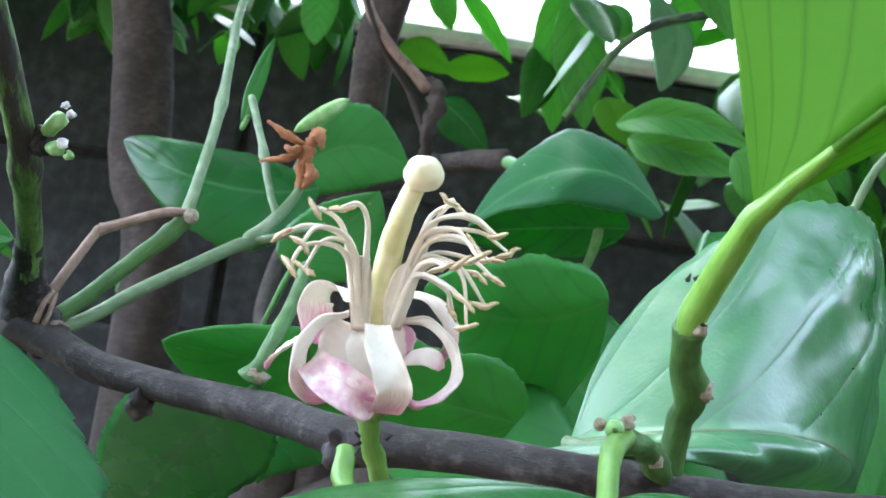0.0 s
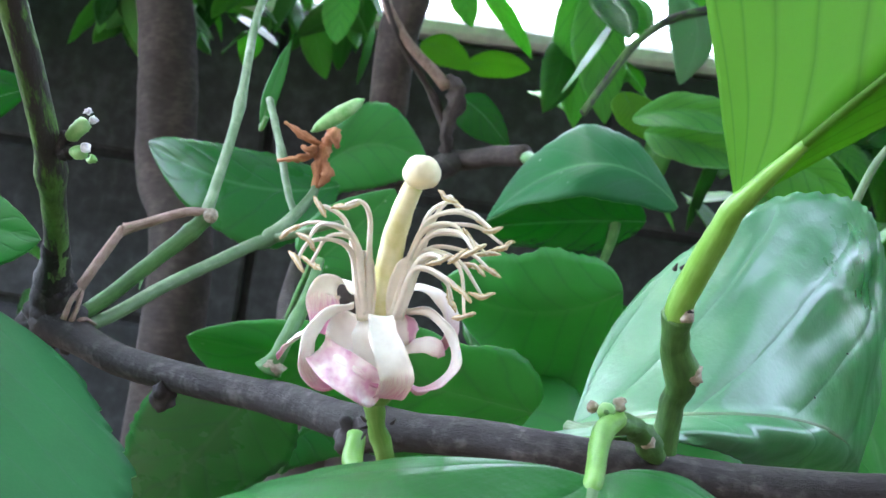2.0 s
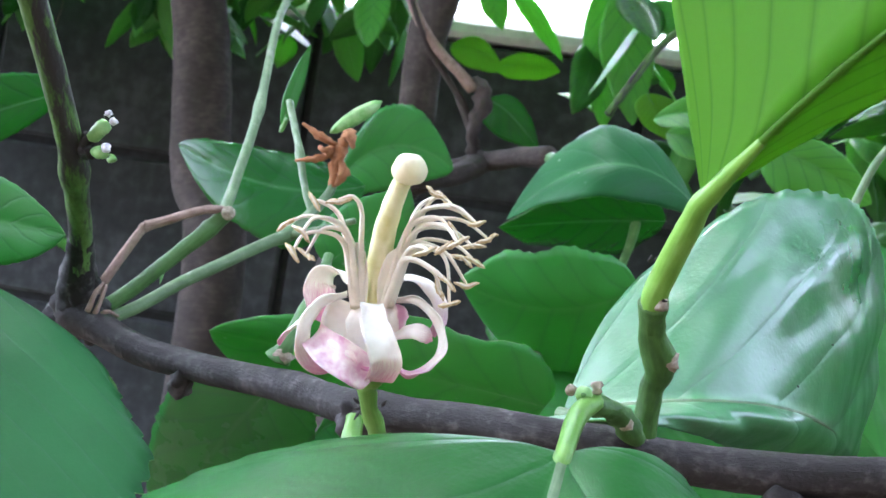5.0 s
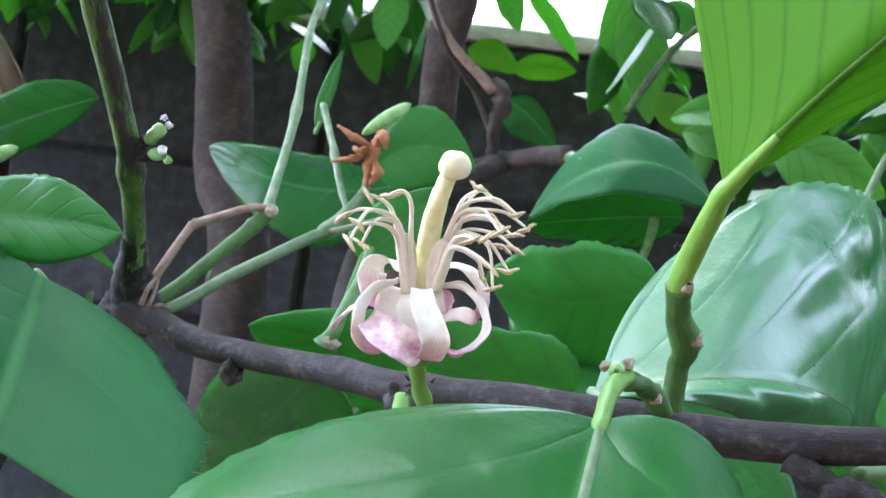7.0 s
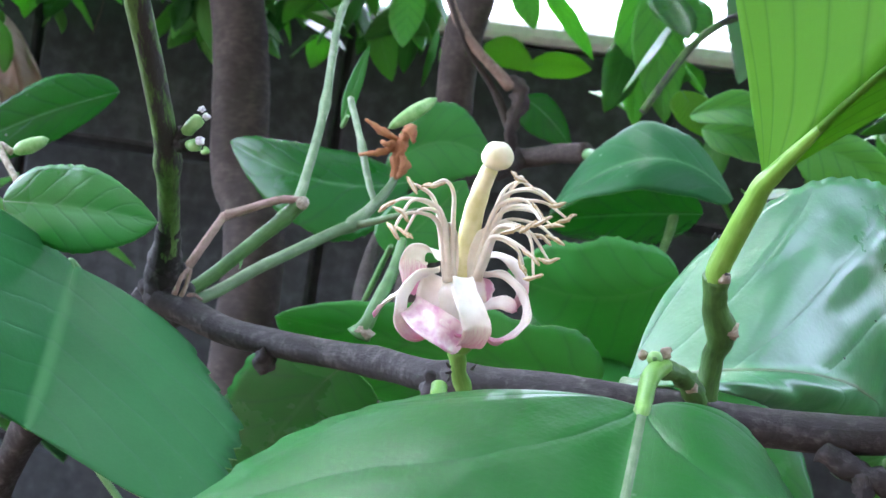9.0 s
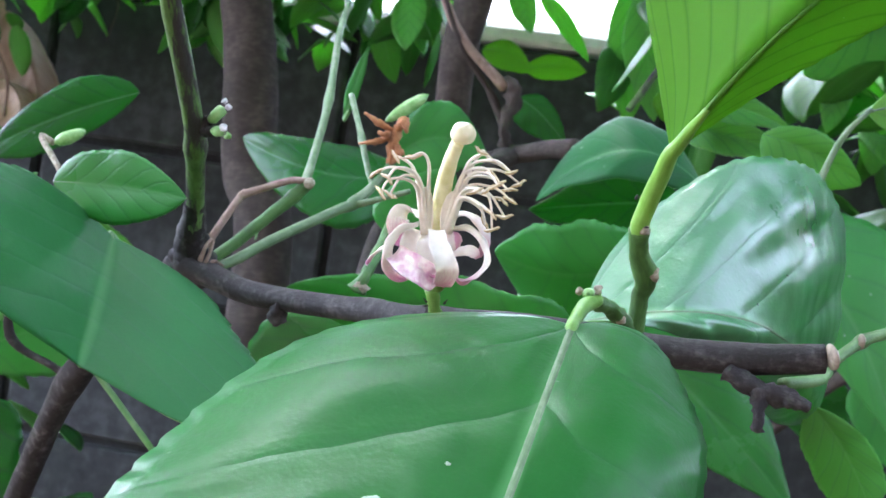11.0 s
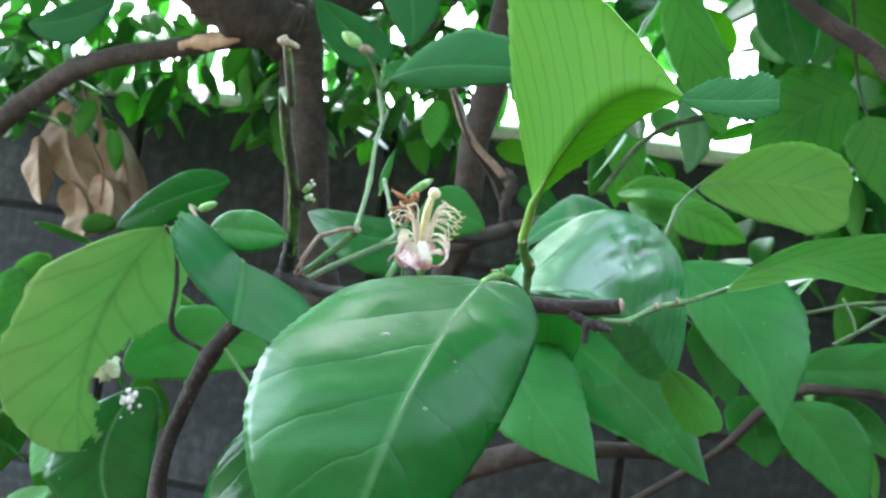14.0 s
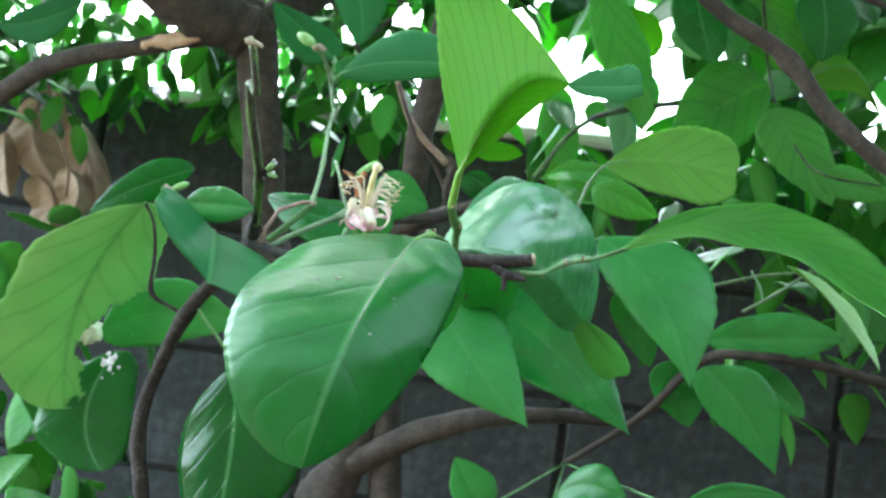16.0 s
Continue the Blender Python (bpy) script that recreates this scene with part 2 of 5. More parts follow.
def soft_material(name, a, b_, tip=None, rough=0.5, see=0.2, scale=300.0):
    """Petal, style and anther skin; tip tints it along its length."""
    m, n, k, b = material(name)
    f = noise_tex(n, k, scale, 5.0)
    base = ramp(n, k, f, [(0.35, a), (0.65, b_)]).outputs[0]
    if tip:
        sep = n.new("ShaderNodeSeparateXYZ")
        uv = n.new("ShaderNodeTexCoord").outputs["UV"]
        k.new(uv, sep.inputs[0])
        mp = n.new("ShaderNodeMapping")
        mp.inputs["Scale"].default_value = (3.0, 16.0, 1.0)
        k.new(uv, mp.inputs[0])
        streak = noise_tex(n, k, 2.0, 6.0, mp.outputs[0], 0.7)
        amount = maths(n, k, "ADD", sep.outputs[0], maths(n, k, "MULTIPLY", maths(n, k, "SUBTRACT", streak, 0.5), 1.1))
        base = mixed(n, k, ramp(n, k, amount, [(0.54, (0, 0, 0)), (0.92, (1, 1, 1))]).outputs[0], base, tip)
    k.new(base, b.inputs["Base Color"])
    b.inputs["Roughness"].default_value = rough
    b.inputs["Subsurface Weight"].default_value = see
    b.inputs["Subsurface Radius"].default_value = (0.002, 0.0015, 0.001)
    bp = n.new("ShaderNodeBump")
    bp.inputs["Strength"].default_value, bp.inputs["Distance"].default_value = 0.25, 0.0004
    k.new(f, bp.inputs["Height"])
    k.new(bp.outputs[0], b.inputs["Normal"])
    return m


PETAL = soft_material("petal", (0.71, 0.68, 0.59), (0.86, 0.85, 0.76), (0.58, 0.22, 0.37))
PETAL_PINK = soft_material("petal_pink", (0.7, 0.62, 0.56), (0.8, 0.75, 0.68), (0.58, 0.28, 0.4))
PETAL_MOTTLED = soft_material("petal_mottled", (0.58, 0.3, 0.42), (0.8, 0.75, 0.69), None, 0.5, 0.2, 420.0)
FILAMENT = soft_material("filament", (0.66, 0.6, 0.48), (0.8, 0.74, 0.62))
STYLE = soft_material("style", (0.64, 0.62, 0.28), (0.8, 0.76, 0.48))
STIGMA = soft_material("stigma", (0.74, 0.68, 0.42), (0.86, 0.8, 0.58))
ANTHER = soft_material("anther", (0.4, 0.29, 0.13), (0.7, 0.58, 0.37), None, 0.8, 0.0, 1500.0)
BUD = soft_material("bud_green", (0.14, 0.34, 0.08), (0.3, 0.5, 0.2), None, 0.4, 0.1)
DUST = soft_material("dried_speck", (0.2, 0.3, 0.18), (0.34, 0.44, 0.3), None, 0.8, 0.0, 900.0)
WEB = soft_material("cobweb", (0.36, 0.5, 0.28), (0.62, 0.72, 0.55), None, 0.6, 0.1, 900.0)
DROPPING = soft_material("bird_dropping", (0.35, 0.35, 0.4), (0.85, 0.85, 0.85), None, 0.6, 0.0, 700.0)


def ground_material(name, a, b_, c, scale, bump=0.5, rough=0.95):
    m, n, k, b = material(name)
    f, g = noise_tex(n, k, scale, 8.0), noise_tex(n, k, scale * 0.12, 3.0)
    tone = maths(n, k, "ADD", maths(n, k, "MULTIPLY", f, 0.5), maths(n, k, "MULTIPLY", g, 0.5))
    k.new(ramp(n, k, tone, [(0.36, a), (0.5, b_), (0.64, c)]).outputs[0], b.inputs["Base Color"])
    b.inputs["Roughness"].default_value = rough
    bp = n.new("ShaderNodeBump")
    bp.inputs["Strength"].default_value, bp.inputs["Distance"].default_value = bump, 0.2 / scale
    k.new(f, bp.inputs["Height"])
    k.new(bp.outputs[0], b.inputs["Normal"])
    return m


# Block and mortar tones stand well below concrete grey, carrying the crown's shade.
BLOCK = ground_material("shaded_block", (0.022, 0.026, 0.027), (0.036, 0.041, 0.043), (0.065, 0.071, 0.075), 60.0)
MORTAR = ground_material("shaded_mortar", (0.018, 0.02, 0.021), (0.03, 0.033, 0.034), (0.045, 0.049, 0.05), 90.0)
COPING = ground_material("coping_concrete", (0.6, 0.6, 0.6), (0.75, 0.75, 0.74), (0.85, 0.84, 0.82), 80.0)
# Dark skin of the two unseen walls that hold back light.
BAFFLE = ground_material("baffle_dark", (0.04, 0.032, 0.025), (0.07, 0.055, 0.042), (0.11, 0.09, 0.07), 20.0)
SOIL = ground_material("soil", (0.03, 0.022, 0.016), (0.06, 0.045, 0.03), (0.1, 0.08, 0.055), 14.0)

# ---- builders ----


def thing(name, at, label, category, group="", kind=""):
    ob = new(name)
    ob.empty_display_size = 0.01
    ob.matrix_world = Matrix.Translation(at)
    return tagged(ob, label, category, group, kind)


def part(name, mesh, mats, parent, label=""):
    """One mesh object under a thing or a part; the mesh is in world places."""
    if isinstance(mesh, bmesh.types.BMesh):
        me = bpy.data.meshes.new(name)
        mesh.to_mesh(me)
        mesh.free()
        mesh = me
    mesh.name = name
    if not mesh.materials:
        for mat in mats if isinstance(mats, (list, tuple)) else [mats]:
            mesh.materials.append(mat)
    ob = new(name, mesh)
    if parent is not None:
        ob.parent = parent
        base = parent.matrix_world if parent.parent is None else parent.parent.matrix_world @ parent.matrix_parent_inverse @ parent.matrix_basis
        ob.matrix_parent_inverse = base.inverted()
    return tagged(ob, label)


def mesh_of(verts, faces, uvs=None, slots=None, smooth=True):
    me = bpy.data.meshes.new("mesh")
    me.from_pydata([tuple(map(float, v)) for v in verts], [], faces)
    if uvs is not None:
        lay = me.uv_layers.new(name="UVMap")
        idx = np.empty(len(me.loops), dtype=np.int32)
        me.loops.foreach_get("vertex_index", idx)
        lay.data.foreach_set("uv", np.asarray(uvs, dtype=np.float32)[idx].ravel())
    if slots is not None:
        me.polygons.foreach_set("material_index", slots)
    me.polygons.foreach_set("use_smooth", [smooth] * len(me.polygons))
    me.update()
    return me


def spline(points, n):
    """n places along a smooth curve through the points."""
    p = [np.array(q, float) for q in points]
    if len(p) == 2:
        return np.array([p[0] + (p[1] - p[0]) * s for s in np.linspace(0, 1, n)])
    ext = [2 * p[0] - p[1]] + p + [2 * p[-1] - p[-2]]
    out = []
    for s in np.linspace(0, len(p) - 1 - 1e-9, n):
        i, f = int(s), s - int(s)
        a, b, c, d = ext[i:i + 4]
        out.append(0.5 * (2 * b + (c - a) * f + (2 * a - 5 * b + 4 * c - d) * f * f + (3 * b - a - 3 * c + d) * f ** 3))
    return np.array(out)


def frames_along(c):
    t = np.gradient(c, axis=0)
    t /= np.linalg.norm(t, axis=1)[:, None] + 1e-12
    a = np.cross(t[0], (0.31, 0.2, 0.93))
    a /= np.linalg.norm(a)
    side = []
    for d in t:
        a = a - d * (a @ d)
        a /= np.linalg.norm(a)
        side.append(a)
    side = np.array(side)
    return t, side, np.cross(t, side)


def tube(points, radii, segs=10, n=None, rough=0.05, lumps=(), seed=0):
    """A tapered stem through the points with an uneven skin; lumps: (place along 0..1, width, gain) swellings at nodes."""
    n = n or max(6, 7 * len(points))
    c = spline(points, n)
    s = np.linspace(0, 1, n)
    r = np.interp(s, np.linspace(0, 1, len(radii)), radii)
    for at, wide, gain in lumps:
        r = r * (1 + gain * np.exp(-((s - at) / wide) ** 2))
    t, a, b = frames_along(c)
    rng = np.random.RandomState(seed + 7)
    phase = rng.rand(4) * 6.28
    verts, uvs, faces = [], [], []
    length = np.concatenate([[0], np.cumsum(np.linalg.norm(np.diff(c, axis=0), axis=1))])
    for i in range(n):
        for j in range(segs):
            w = 2 * math.pi * j / segs
            k = 1 + rough * (math.sin(2 * w + phase[0] + s[i] * 9) + 0.7 * math.sin(3 * w + phase[1] - s[i] * 21) + 0.6 * math.sin(s[i] * 37 + phase[2] + w)) + rough * (rng.rand() - 0.5)
            verts.append(c[i] + r[i] * k * (math.cos(w) * a[i] + math.sin(w) * b[i]))
            uvs.append((j / segs, length[i] * 10))
    for i in range(n - 1):
        for j in range(segs):
            q = (j + 1) % segs
            faces.append((i * segs + j, i * segs + q, (i + 1) * segs + q, (i + 1) * segs + j))
    for i, end in ((0, -1), (n - 1, 1)):
        verts.append(c[i] + t[i] * end * r[i] * 0.35)
        uvs.append((0.5, length[i] * 10))
        tip = len(verts) - 1
        for j in range(segs):
            q = (j + 1) % segs
            faces.append((i * segs + j, tip, i * segs + q) if end < 0 else (i * segs + j, i * segs + q, tip))
    return mesh_of(verts, faces, uvs)


def capsule(a, b, r0, r1, segs=10, rings=9, bulge=0.3, dent=0.0, seed=0):
    """A rounded pod from a to b."""
    a, b = np.array(a, float), np.array(b, float)
    pts = [a + (b - a) * s for s in np.linspace(0, 1, rings)]
    s = np.linspace(0, 1, rings)
    prof = np.sqrt(np.clip(1 - (2 * s - 1) ** 4, 0, 1)) * (1 + bulge * np.sin(math.pi * s)) / (1 + bulge)
    r = (r0 + (r1 - r0) * s) * np.maximum(prof, 0.04)
    return tube(pts, list(r), segs, rings, 0.03 + dent, (), seed)


def blob(centre, r, squash=(1, 1, 1), rough=0.08, seed=0, sub=2):
    bm = bmesh.new()
    bmesh.ops.create_icosphere(bm, subdivisions=sub, radius=1.0)
    for v in bm.verts:
        k = 1 + rough * 2.2 * noise.noise(v.co * 1.7 + Vector((seed * 3.1, 0, 0)))
        v.co = Vector(centre) + Vector([v.co[i] * squash[i] * r * k for i in range(3)])
    for f in bm.faces:
        f.smooth = True
    return bm


def leaf_mesh(B, M, T, L, R, thick=0.00035, wide=0.42, blunt=0.85, quilt=0.008, ribs=6.0, cup=0.06, wave=0.03, teeth=0.017, bites=(), nu=66, nv=16, seed=0, waves=3.0, roll=0.0):
    """A leaf blade: midrib from B over M to T, halves that reach to L and R where it is widest; an upper and an under skin with a rim between."""
    B, M, T, L, R = (np.array(q, float) for q in (B, M, T, L, R))
    rng = np.random.RandomState(seed + 11)
    ph = rng.rand(6) * 6.28
    C = 2 * M - 0.5 * (B + T)
    u = np.linspace(0.0, 1.0, nu)
    u = 0.5 * u + 0.5 * (0.5 - 0.5 * np.cos(math.pi * u))
    mid = ((1 - u) ** 2)[:, None] * B + (2 * u * (1 - u))[:, None] * C + (u ** 2)[:, None] * T
    rise = blunt * wide / (1 - wide)
    prof = (u / wide) ** rise * ((1 - u) / (1 - wide)) ** blunt
    prof[0], prof[-1] = 0.012, 0.008
    right, left = R - M, L - M
    size = np.linalg.norm(T - B)
    span = 0.5 * (np.linalg.norm(right) + np.linalg.norm(left))
    nrm = np.cross(R - L, T - B)
    nrm /= np.linalg.norm(nrm)
    v = np.linspace(-1, 1, nv + 1)
    U, V = u[:, None], v[None, :]
    a, pos = np.abs(V), V > 0
    side = np.where(pos[..., None], right, left)
    notch = (U * max(6, nu // 5) + ph[0] * np.where(pos, 1, 2) + 0.25 * np.sin(17 * U + ph[1])) % 1.0
    saw = 1 + teeth * (2.4 * np.where(notch < 0.72, notch / 0.72, (1 - notch) / 0.28) - 1.2) * a ** 6 + teeth * 1.5 * np.sin(U * 13 + ph[1] + np.where(pos, 2, 0)) * a ** 3
    lift = cup * 4 * a * (1 - a) + wave * a ** 1.5 * np.sin(waves * 6.28 * U + ph[2] + np.where(pos, ph[3], 0)) + wave * 0.4 * a * np.sin(14 * U - 3 * a + ph[4]) - roll * np.maximum(0, a - 0.55) ** 2
    groove = (np.sqrt(np.sin(math.pi * (ribs * U - 1.6 * a ** 1.8 + ph[5] * 0.1 + np.where(pos, 0.4, 0) + 0.15 * np.sin(9 * U + 2 * V))) ** 2 + 0.06) - 0.6) * np.minimum(1.0, 3 * a) * (1 - a ** 4)
    top = mid[:, None, :] + side * (a * prof[:, None] * saw)[..., None] + nrm * (span * prof[:, None] * (lift + quilt * groove))[..., None]
    du = np.gradient(top, axis=0)
    dv = np.gradient(top, axis=1)
    nn = np.cross(dv, du)
    nn /= np.linalg.norm(nn, axis=2)[..., None] + 1e-12
    low = top - nn * thick
    m1 = nv + 1
    verts = list(top.reshape(-1, 3)) + list(low.reshape(-1, 3))
    uv = [(u[i], 0.5 + 0.5 * v[j]) for i in range(nu) for j in range(m1)] * 2
    off = nu * m1
    keep = np.ones((nu - 1, nv), bool)
    for bu, bv, br in bites:
        for i in range(nu - 1):
            for j in range(nv):
                d = math.hypot((u[i] - bu) * size, ((v[j] + v[j + 1]) / 2 - bv) * span)
                if d < br * (1 + 0.1 * math.sin(i * 0.9 + j * 0.7)):
                    keep[i, j] = False
    I, J = np.nonzero(keep)
    A = I * m1 + J
    quad = np.stack([A, A + 1, A + m1 + 1, A + m1], 1)
    faces = quad.tolist() + (quad[:, ::-1] + off).tolist()
    slots = [0] * len(quad) + [1] * len(quad)
    pad = np.zeros((nu + 1, nv + 2), bool)
    pad[1:-1, 1:-1] = keep
    for di, dj, e, f in ((-1, 0, 0, 1), (1, 0, 2, 3), (0, -1, 3, 0), (0, 1, 1, 2)):
        rim = quad[~pad[I + 1 + di, J + 1 + dj]]
        faces += np.stack([rim[:, f], rim[:, e], rim[:, e] + off, rim[:, f] + off], 1).tolist()
        slots += [2] * len(rim)
    return mesh_of(verts, faces, uv, slots), mid, nn[:, nv // 2]


def leaf(parent, B, M, T, L, R, label="", top=None, under=None, flip=False, rib=None, rib_r=0.0006, stalk=(), stalk_r=0.0011, run=3, rib_skin=None, **kw):
    """A leaf under its branch, with its midrib and its stalk. flip: the underside faces the way of (R - L) x (T - B)."""
    top, under = top or LEAF_TOP, under or LEAF_UNDER
    me, mid, nn = leaf_mesh(B, M, T, L, R, **kw)
    ob = part("leaf", me, [under, top, LEAF_RIM] if flip else [top, under, LEAF_RIM], parent, label)
    r = rib_r
    line = [mid[i] - nn[i] * (0.45 * r + 0.0002) for i in range(0, len(mid) - 2, 4)]
    part("midrib", tube(line, [r, r * 0.9, r * 0.75, r * 0.5, r * 0.25], 6, len(line) * 2, 0.01), rib_skin or rib or TWIG_GREEN, ob)
    if len(stalk):
        part("petiole", tube([*stalk, B, *(tuple(mid[i] - nn[i] * 0.6 * r) for i in range(3, run + 1, 4))], [stalk_r, stalk_r, max(r, stalk_r * 0.7), r], 10, None, 0.03), rib or TWIG_GREEN, ob)
    return ob


def on_leaf(ob, near):
    """The place on a leaf's skin nearest to a point."""
    near = Vector(near)
    return min((v.co for v in ob.data.vertices), key=lambda c: (c - near).length_squared).copy()


# ---- setting ----
ground = tagged(new("ground", mesh_of([(-60, -60, 0), (60, -60, 0), (60, 60, 0), (-60, 60, 0)], [(0, 1, 2, 3)])), "bare dark garden soil below the tree", "ground", "", "structure")
ground.data.materials.append(SOIL)

WALL_Y, WALL_TOP, COURSE, LENGTH = 1.4, 1.545, 0.19, 0.39


def box(x0, y0, z0, x1, y1, z1, bevel=0.004):
    bm = bmesh.new()
    bmesh.ops.create_cube(bm, size=1.0)
    for v in bm.verts:
        v.co = Vector(((x0 + x1) / 2 + v.co.x * (x1 - x0), (y0 + y1) / 2 + v.co.y * (y1 - y0), (z0 + z1) / 2 + v.co.z * (z1 - z0)))
    bmesh.ops.bevel(bm, geom=bm.edges[:], offset=bevel, segments=1, affect="EDGES")
    return bm


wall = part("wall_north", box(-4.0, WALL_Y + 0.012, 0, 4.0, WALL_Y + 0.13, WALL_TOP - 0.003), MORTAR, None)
tagged(wall, "weathered grey concrete block garden wall, darkened for shade", "wall", "", "structure")
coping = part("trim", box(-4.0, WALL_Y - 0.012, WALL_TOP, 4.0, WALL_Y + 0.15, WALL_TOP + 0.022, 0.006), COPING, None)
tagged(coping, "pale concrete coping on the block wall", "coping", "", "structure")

# Unseen walls south and east, added to cut light and dull reflections.
baffle = part("unseen_wall_south", box(-3.5, -1.6, 0, 3.5, -1.5, 3.0), BAFFLE, None)
side_baffle = part("unseen_wall_east", box(1.2, -1.49, 0, 1.3, 1.38, 1.75), BAFFLE, None)
tagged(side_baffle, "unseen dark wall added to hold back light from the east", "wall", "", "structure")
tagged(baffle, "unseen dark wall added to hold back light from the south", "wall", "", "structure")

# ---- the main branch with its side shoots ----
branch = thing("lemon_branch", (-0.0898, 0.2500, 1.2701), "dark woody lemon branch forking into green shoots, end sawn off", "branch")
FORK = (-0.0910, 0.2500, 1.2700)
part("lower_stem", tube([(-0.1666, 0.3600, 1.0173), (-0.1671, 0.3400, 1.0946), (-0.1729, 0.3300, 1.1462), (-0.1595, 0.3150, 1.1923), (-0.1345, 0.2900, 1.2326), (-0.1053, 0.2650, 1.2562), FORK], [0.0052, 0.005, 0.0048, 0.0046, 0.0045, 0.0046], 14, 60, 0.05, ((0.62, 0.03, 0.2), (0.3, 0.03, 0.15)), 3), BARK, branch, "dark brown woody stem")
part("side_branch", tube([FORK, (-0.0718, 0.2380, 1.2659), (-0.0540, 0.2250, 1.2655), (-0.0273, 0.2030, 1.2673), (-0.0098, 0.1800, 1.2687), (0.0108, 0.1700, 1.2709), (0.0231, 0.1650, 1.2716), (0.0422, 0.1650, 1.2710), (0.0581, 0.1640, 1.2715), (0.0770, 0.1620, 1.2747)], [0.0042, 0.0036, 0.0032, 0.003, 0.0032, 0.0031, 0.0031, 0.0034, 0.0035, 0.003], 16, 110, 0.035, ((0.34, 0.02, 0.15), (0.46, 0.02, 0.22), (0.72, 0.02, 0.15), (0.0, 0.03, 0.35)), 5), BARK, branch, "grey-brown bark with dark patches")
part("cut_face", capsule((0.0771, 0.1592, 1.2750), (0.0787, 0.1597, 1.2755), 0.0029, 0.0027, 14, 7), WOOD_CUT, branch, "pale sawn end")
part("stub", tube([(0.0581, 0.1630, 1.2695), (0.0654, 0.1610, 1.2658), (0.0705, 0.1600, 1.2655), (0.0749, 0.1600, 1.2642)], [0.0028, 0.0024, 0.002, 0.0014], 10, 26, 0.16, (), 8), BARK, branch, "knobbly broken stub")
part("stub", tube([(0.0641, 0.1600, 1.2662), (0.0648, 0.1590, 1.2629), (0.0650, 0.1580, 1.2579)], [0.0019, 0.0014, 0.0012], 8, 16, 0.2, (), 9), BARK, branch, "short broken twig")
part("upright_stem", tube([FORK, (-0.0899, 0.2450, 1.2795), (-0.0874, 0.2350, 1.2908), (-0.0825, 0.2140, 1.3047), (-0.0820, 0.1980, 1.3201), (-0.0820, 0.1820, 1.3344), (-0.0805, 0.1680, 1.3483), (-0.0738, 0.1580, 1.3428), (-0.0751, 0.1450, 1.3642)], [0.0036, 0.0031, 0.0027, 0.0027, 0.0026, 0.0025, 0.0022, 0.002, 0.0019], 14, 90, 0.04, ((0.0, 0.04, 0.4), (0.36, 0.02, 0.3), (0.75, 0.015, 0.25)), 12), BARK_GREEN, branch, "mottled green stem with dark bark streaks")
for a, b, r in (((-0.0801, 0.2110, 1.3075), (-0.0778, 0.2090, 1.3103), 0.0012), ((-0.0798, 0.2110, 1.3073), (-0.0764, 0.2080, 1.3067), 0.0012)):
    part("node", tube([a, b], [0.0016, r], 8, 8, 0.2, (), 2), BARK, branch)
part("bud", capsule((-0.0777, 0.2090, 1.3093), (-0.0735, 0.2070, 1.3136), 0.0013, 0.0019, 10, 9, 0.2, 0.05), BUD, branch, "small open green bud with white tip")
part("bud", capsule((-0.0762, 0.2080, 1.3071), (-0.0725, 0.2060, 1.3073), 0.0012, 0.0015, 10, 9, 0.2, 0.05), BUD, branch, "small open green bud with white tip")
for p, r, m in (((-0.0734, 0.2062, 1.3151), 0.0007, DROPPING), ((-0.0721, 0.2062, 1.3137), 0.0008, DROPPING), ((-0.0722, 0.2045, 1.3083), 0.0011, DROPPING), ((-0.0708, 0.2050, 1.3062), 0.0009, BUD)):
    part("bud_tip", blob(p, r, (1, 1, 1), 0.35, int(r * 1e5)), m, branch)
part("broken_tip", tube([(-0.0741, 0.1460, 1.3622), (-0.0771, 0.1440, 1.3662), (-0.0697, 0.1440, 1.3636)], [0.0016, 0.0017, 0.0012], 8, 14, 0.25, (), 4), SCAR, branch, "broken pale stem end")
part("twig", tube([FORK, (-0.0855, 0.2490, 1.2787), (-0.0806, 0.2550, 1.2917), (-0.0789, 0.2560, 1.2934), (-0.0671, 0.2590, 1.2990), (-0.0626, 0.2620, 1.2996)], [0.0019, 0.0012, 0.0011, 0.0012, 0.0011, 0.0012], 8, 40, 0.07, ((0.55, 0.03, 0.3),), 6), BROWN_TWIG, branch, "thin dry brown twig")
part("twig", tube([FORK, (-0.0839, 0.2510, 1.2734), (-0.0735, 0.2570, 1.2854), (-0.0666, 0.2600, 1.2934), (-0.0622, 0.2620, 1.2990)], [0.0022, 0.0018, 0.0019, 0.0019, 0.0019], 10, 36, 0.04, ((0.8, 0.04, 0.15),), 7), TWIG_DARK, branch, "green side twig cut at its end")
part("cut_face", capsule((-0.0616, 0.2603, 1.2990), (-0.0606, 0.2585, 1.2992), 0.0019, 0.0017, 12, 5), SCAR, branch, "round pale cut end")
part("shoot", tube([(-0.0633, 0.2620, 1.2980), (-0.0650, 0.2750, 1.3076), (-0.0700, 0.3050, 1.3291), (-0.0793, 0.3450, 1.3591), (-0.0837, 0.3720, 1.3747), (-0.0859, 0.3800, 1.3765), (-0.0931, 0.3850, 1.3999), (-0.0998, 0.3800, 1.4158)], [0.0016, 0.0014, 0.0014, 0.0013, 0.0013, 0.0013, 0.0013, 0.0012], 10, 70, 0.015, ((0.29, 0.015, 0.35), (0.62, 0.015, 0.4), (0.8, 0.02, 0.3)), 13), TWIG_PALE, branch, "tall thin pale green shoot")
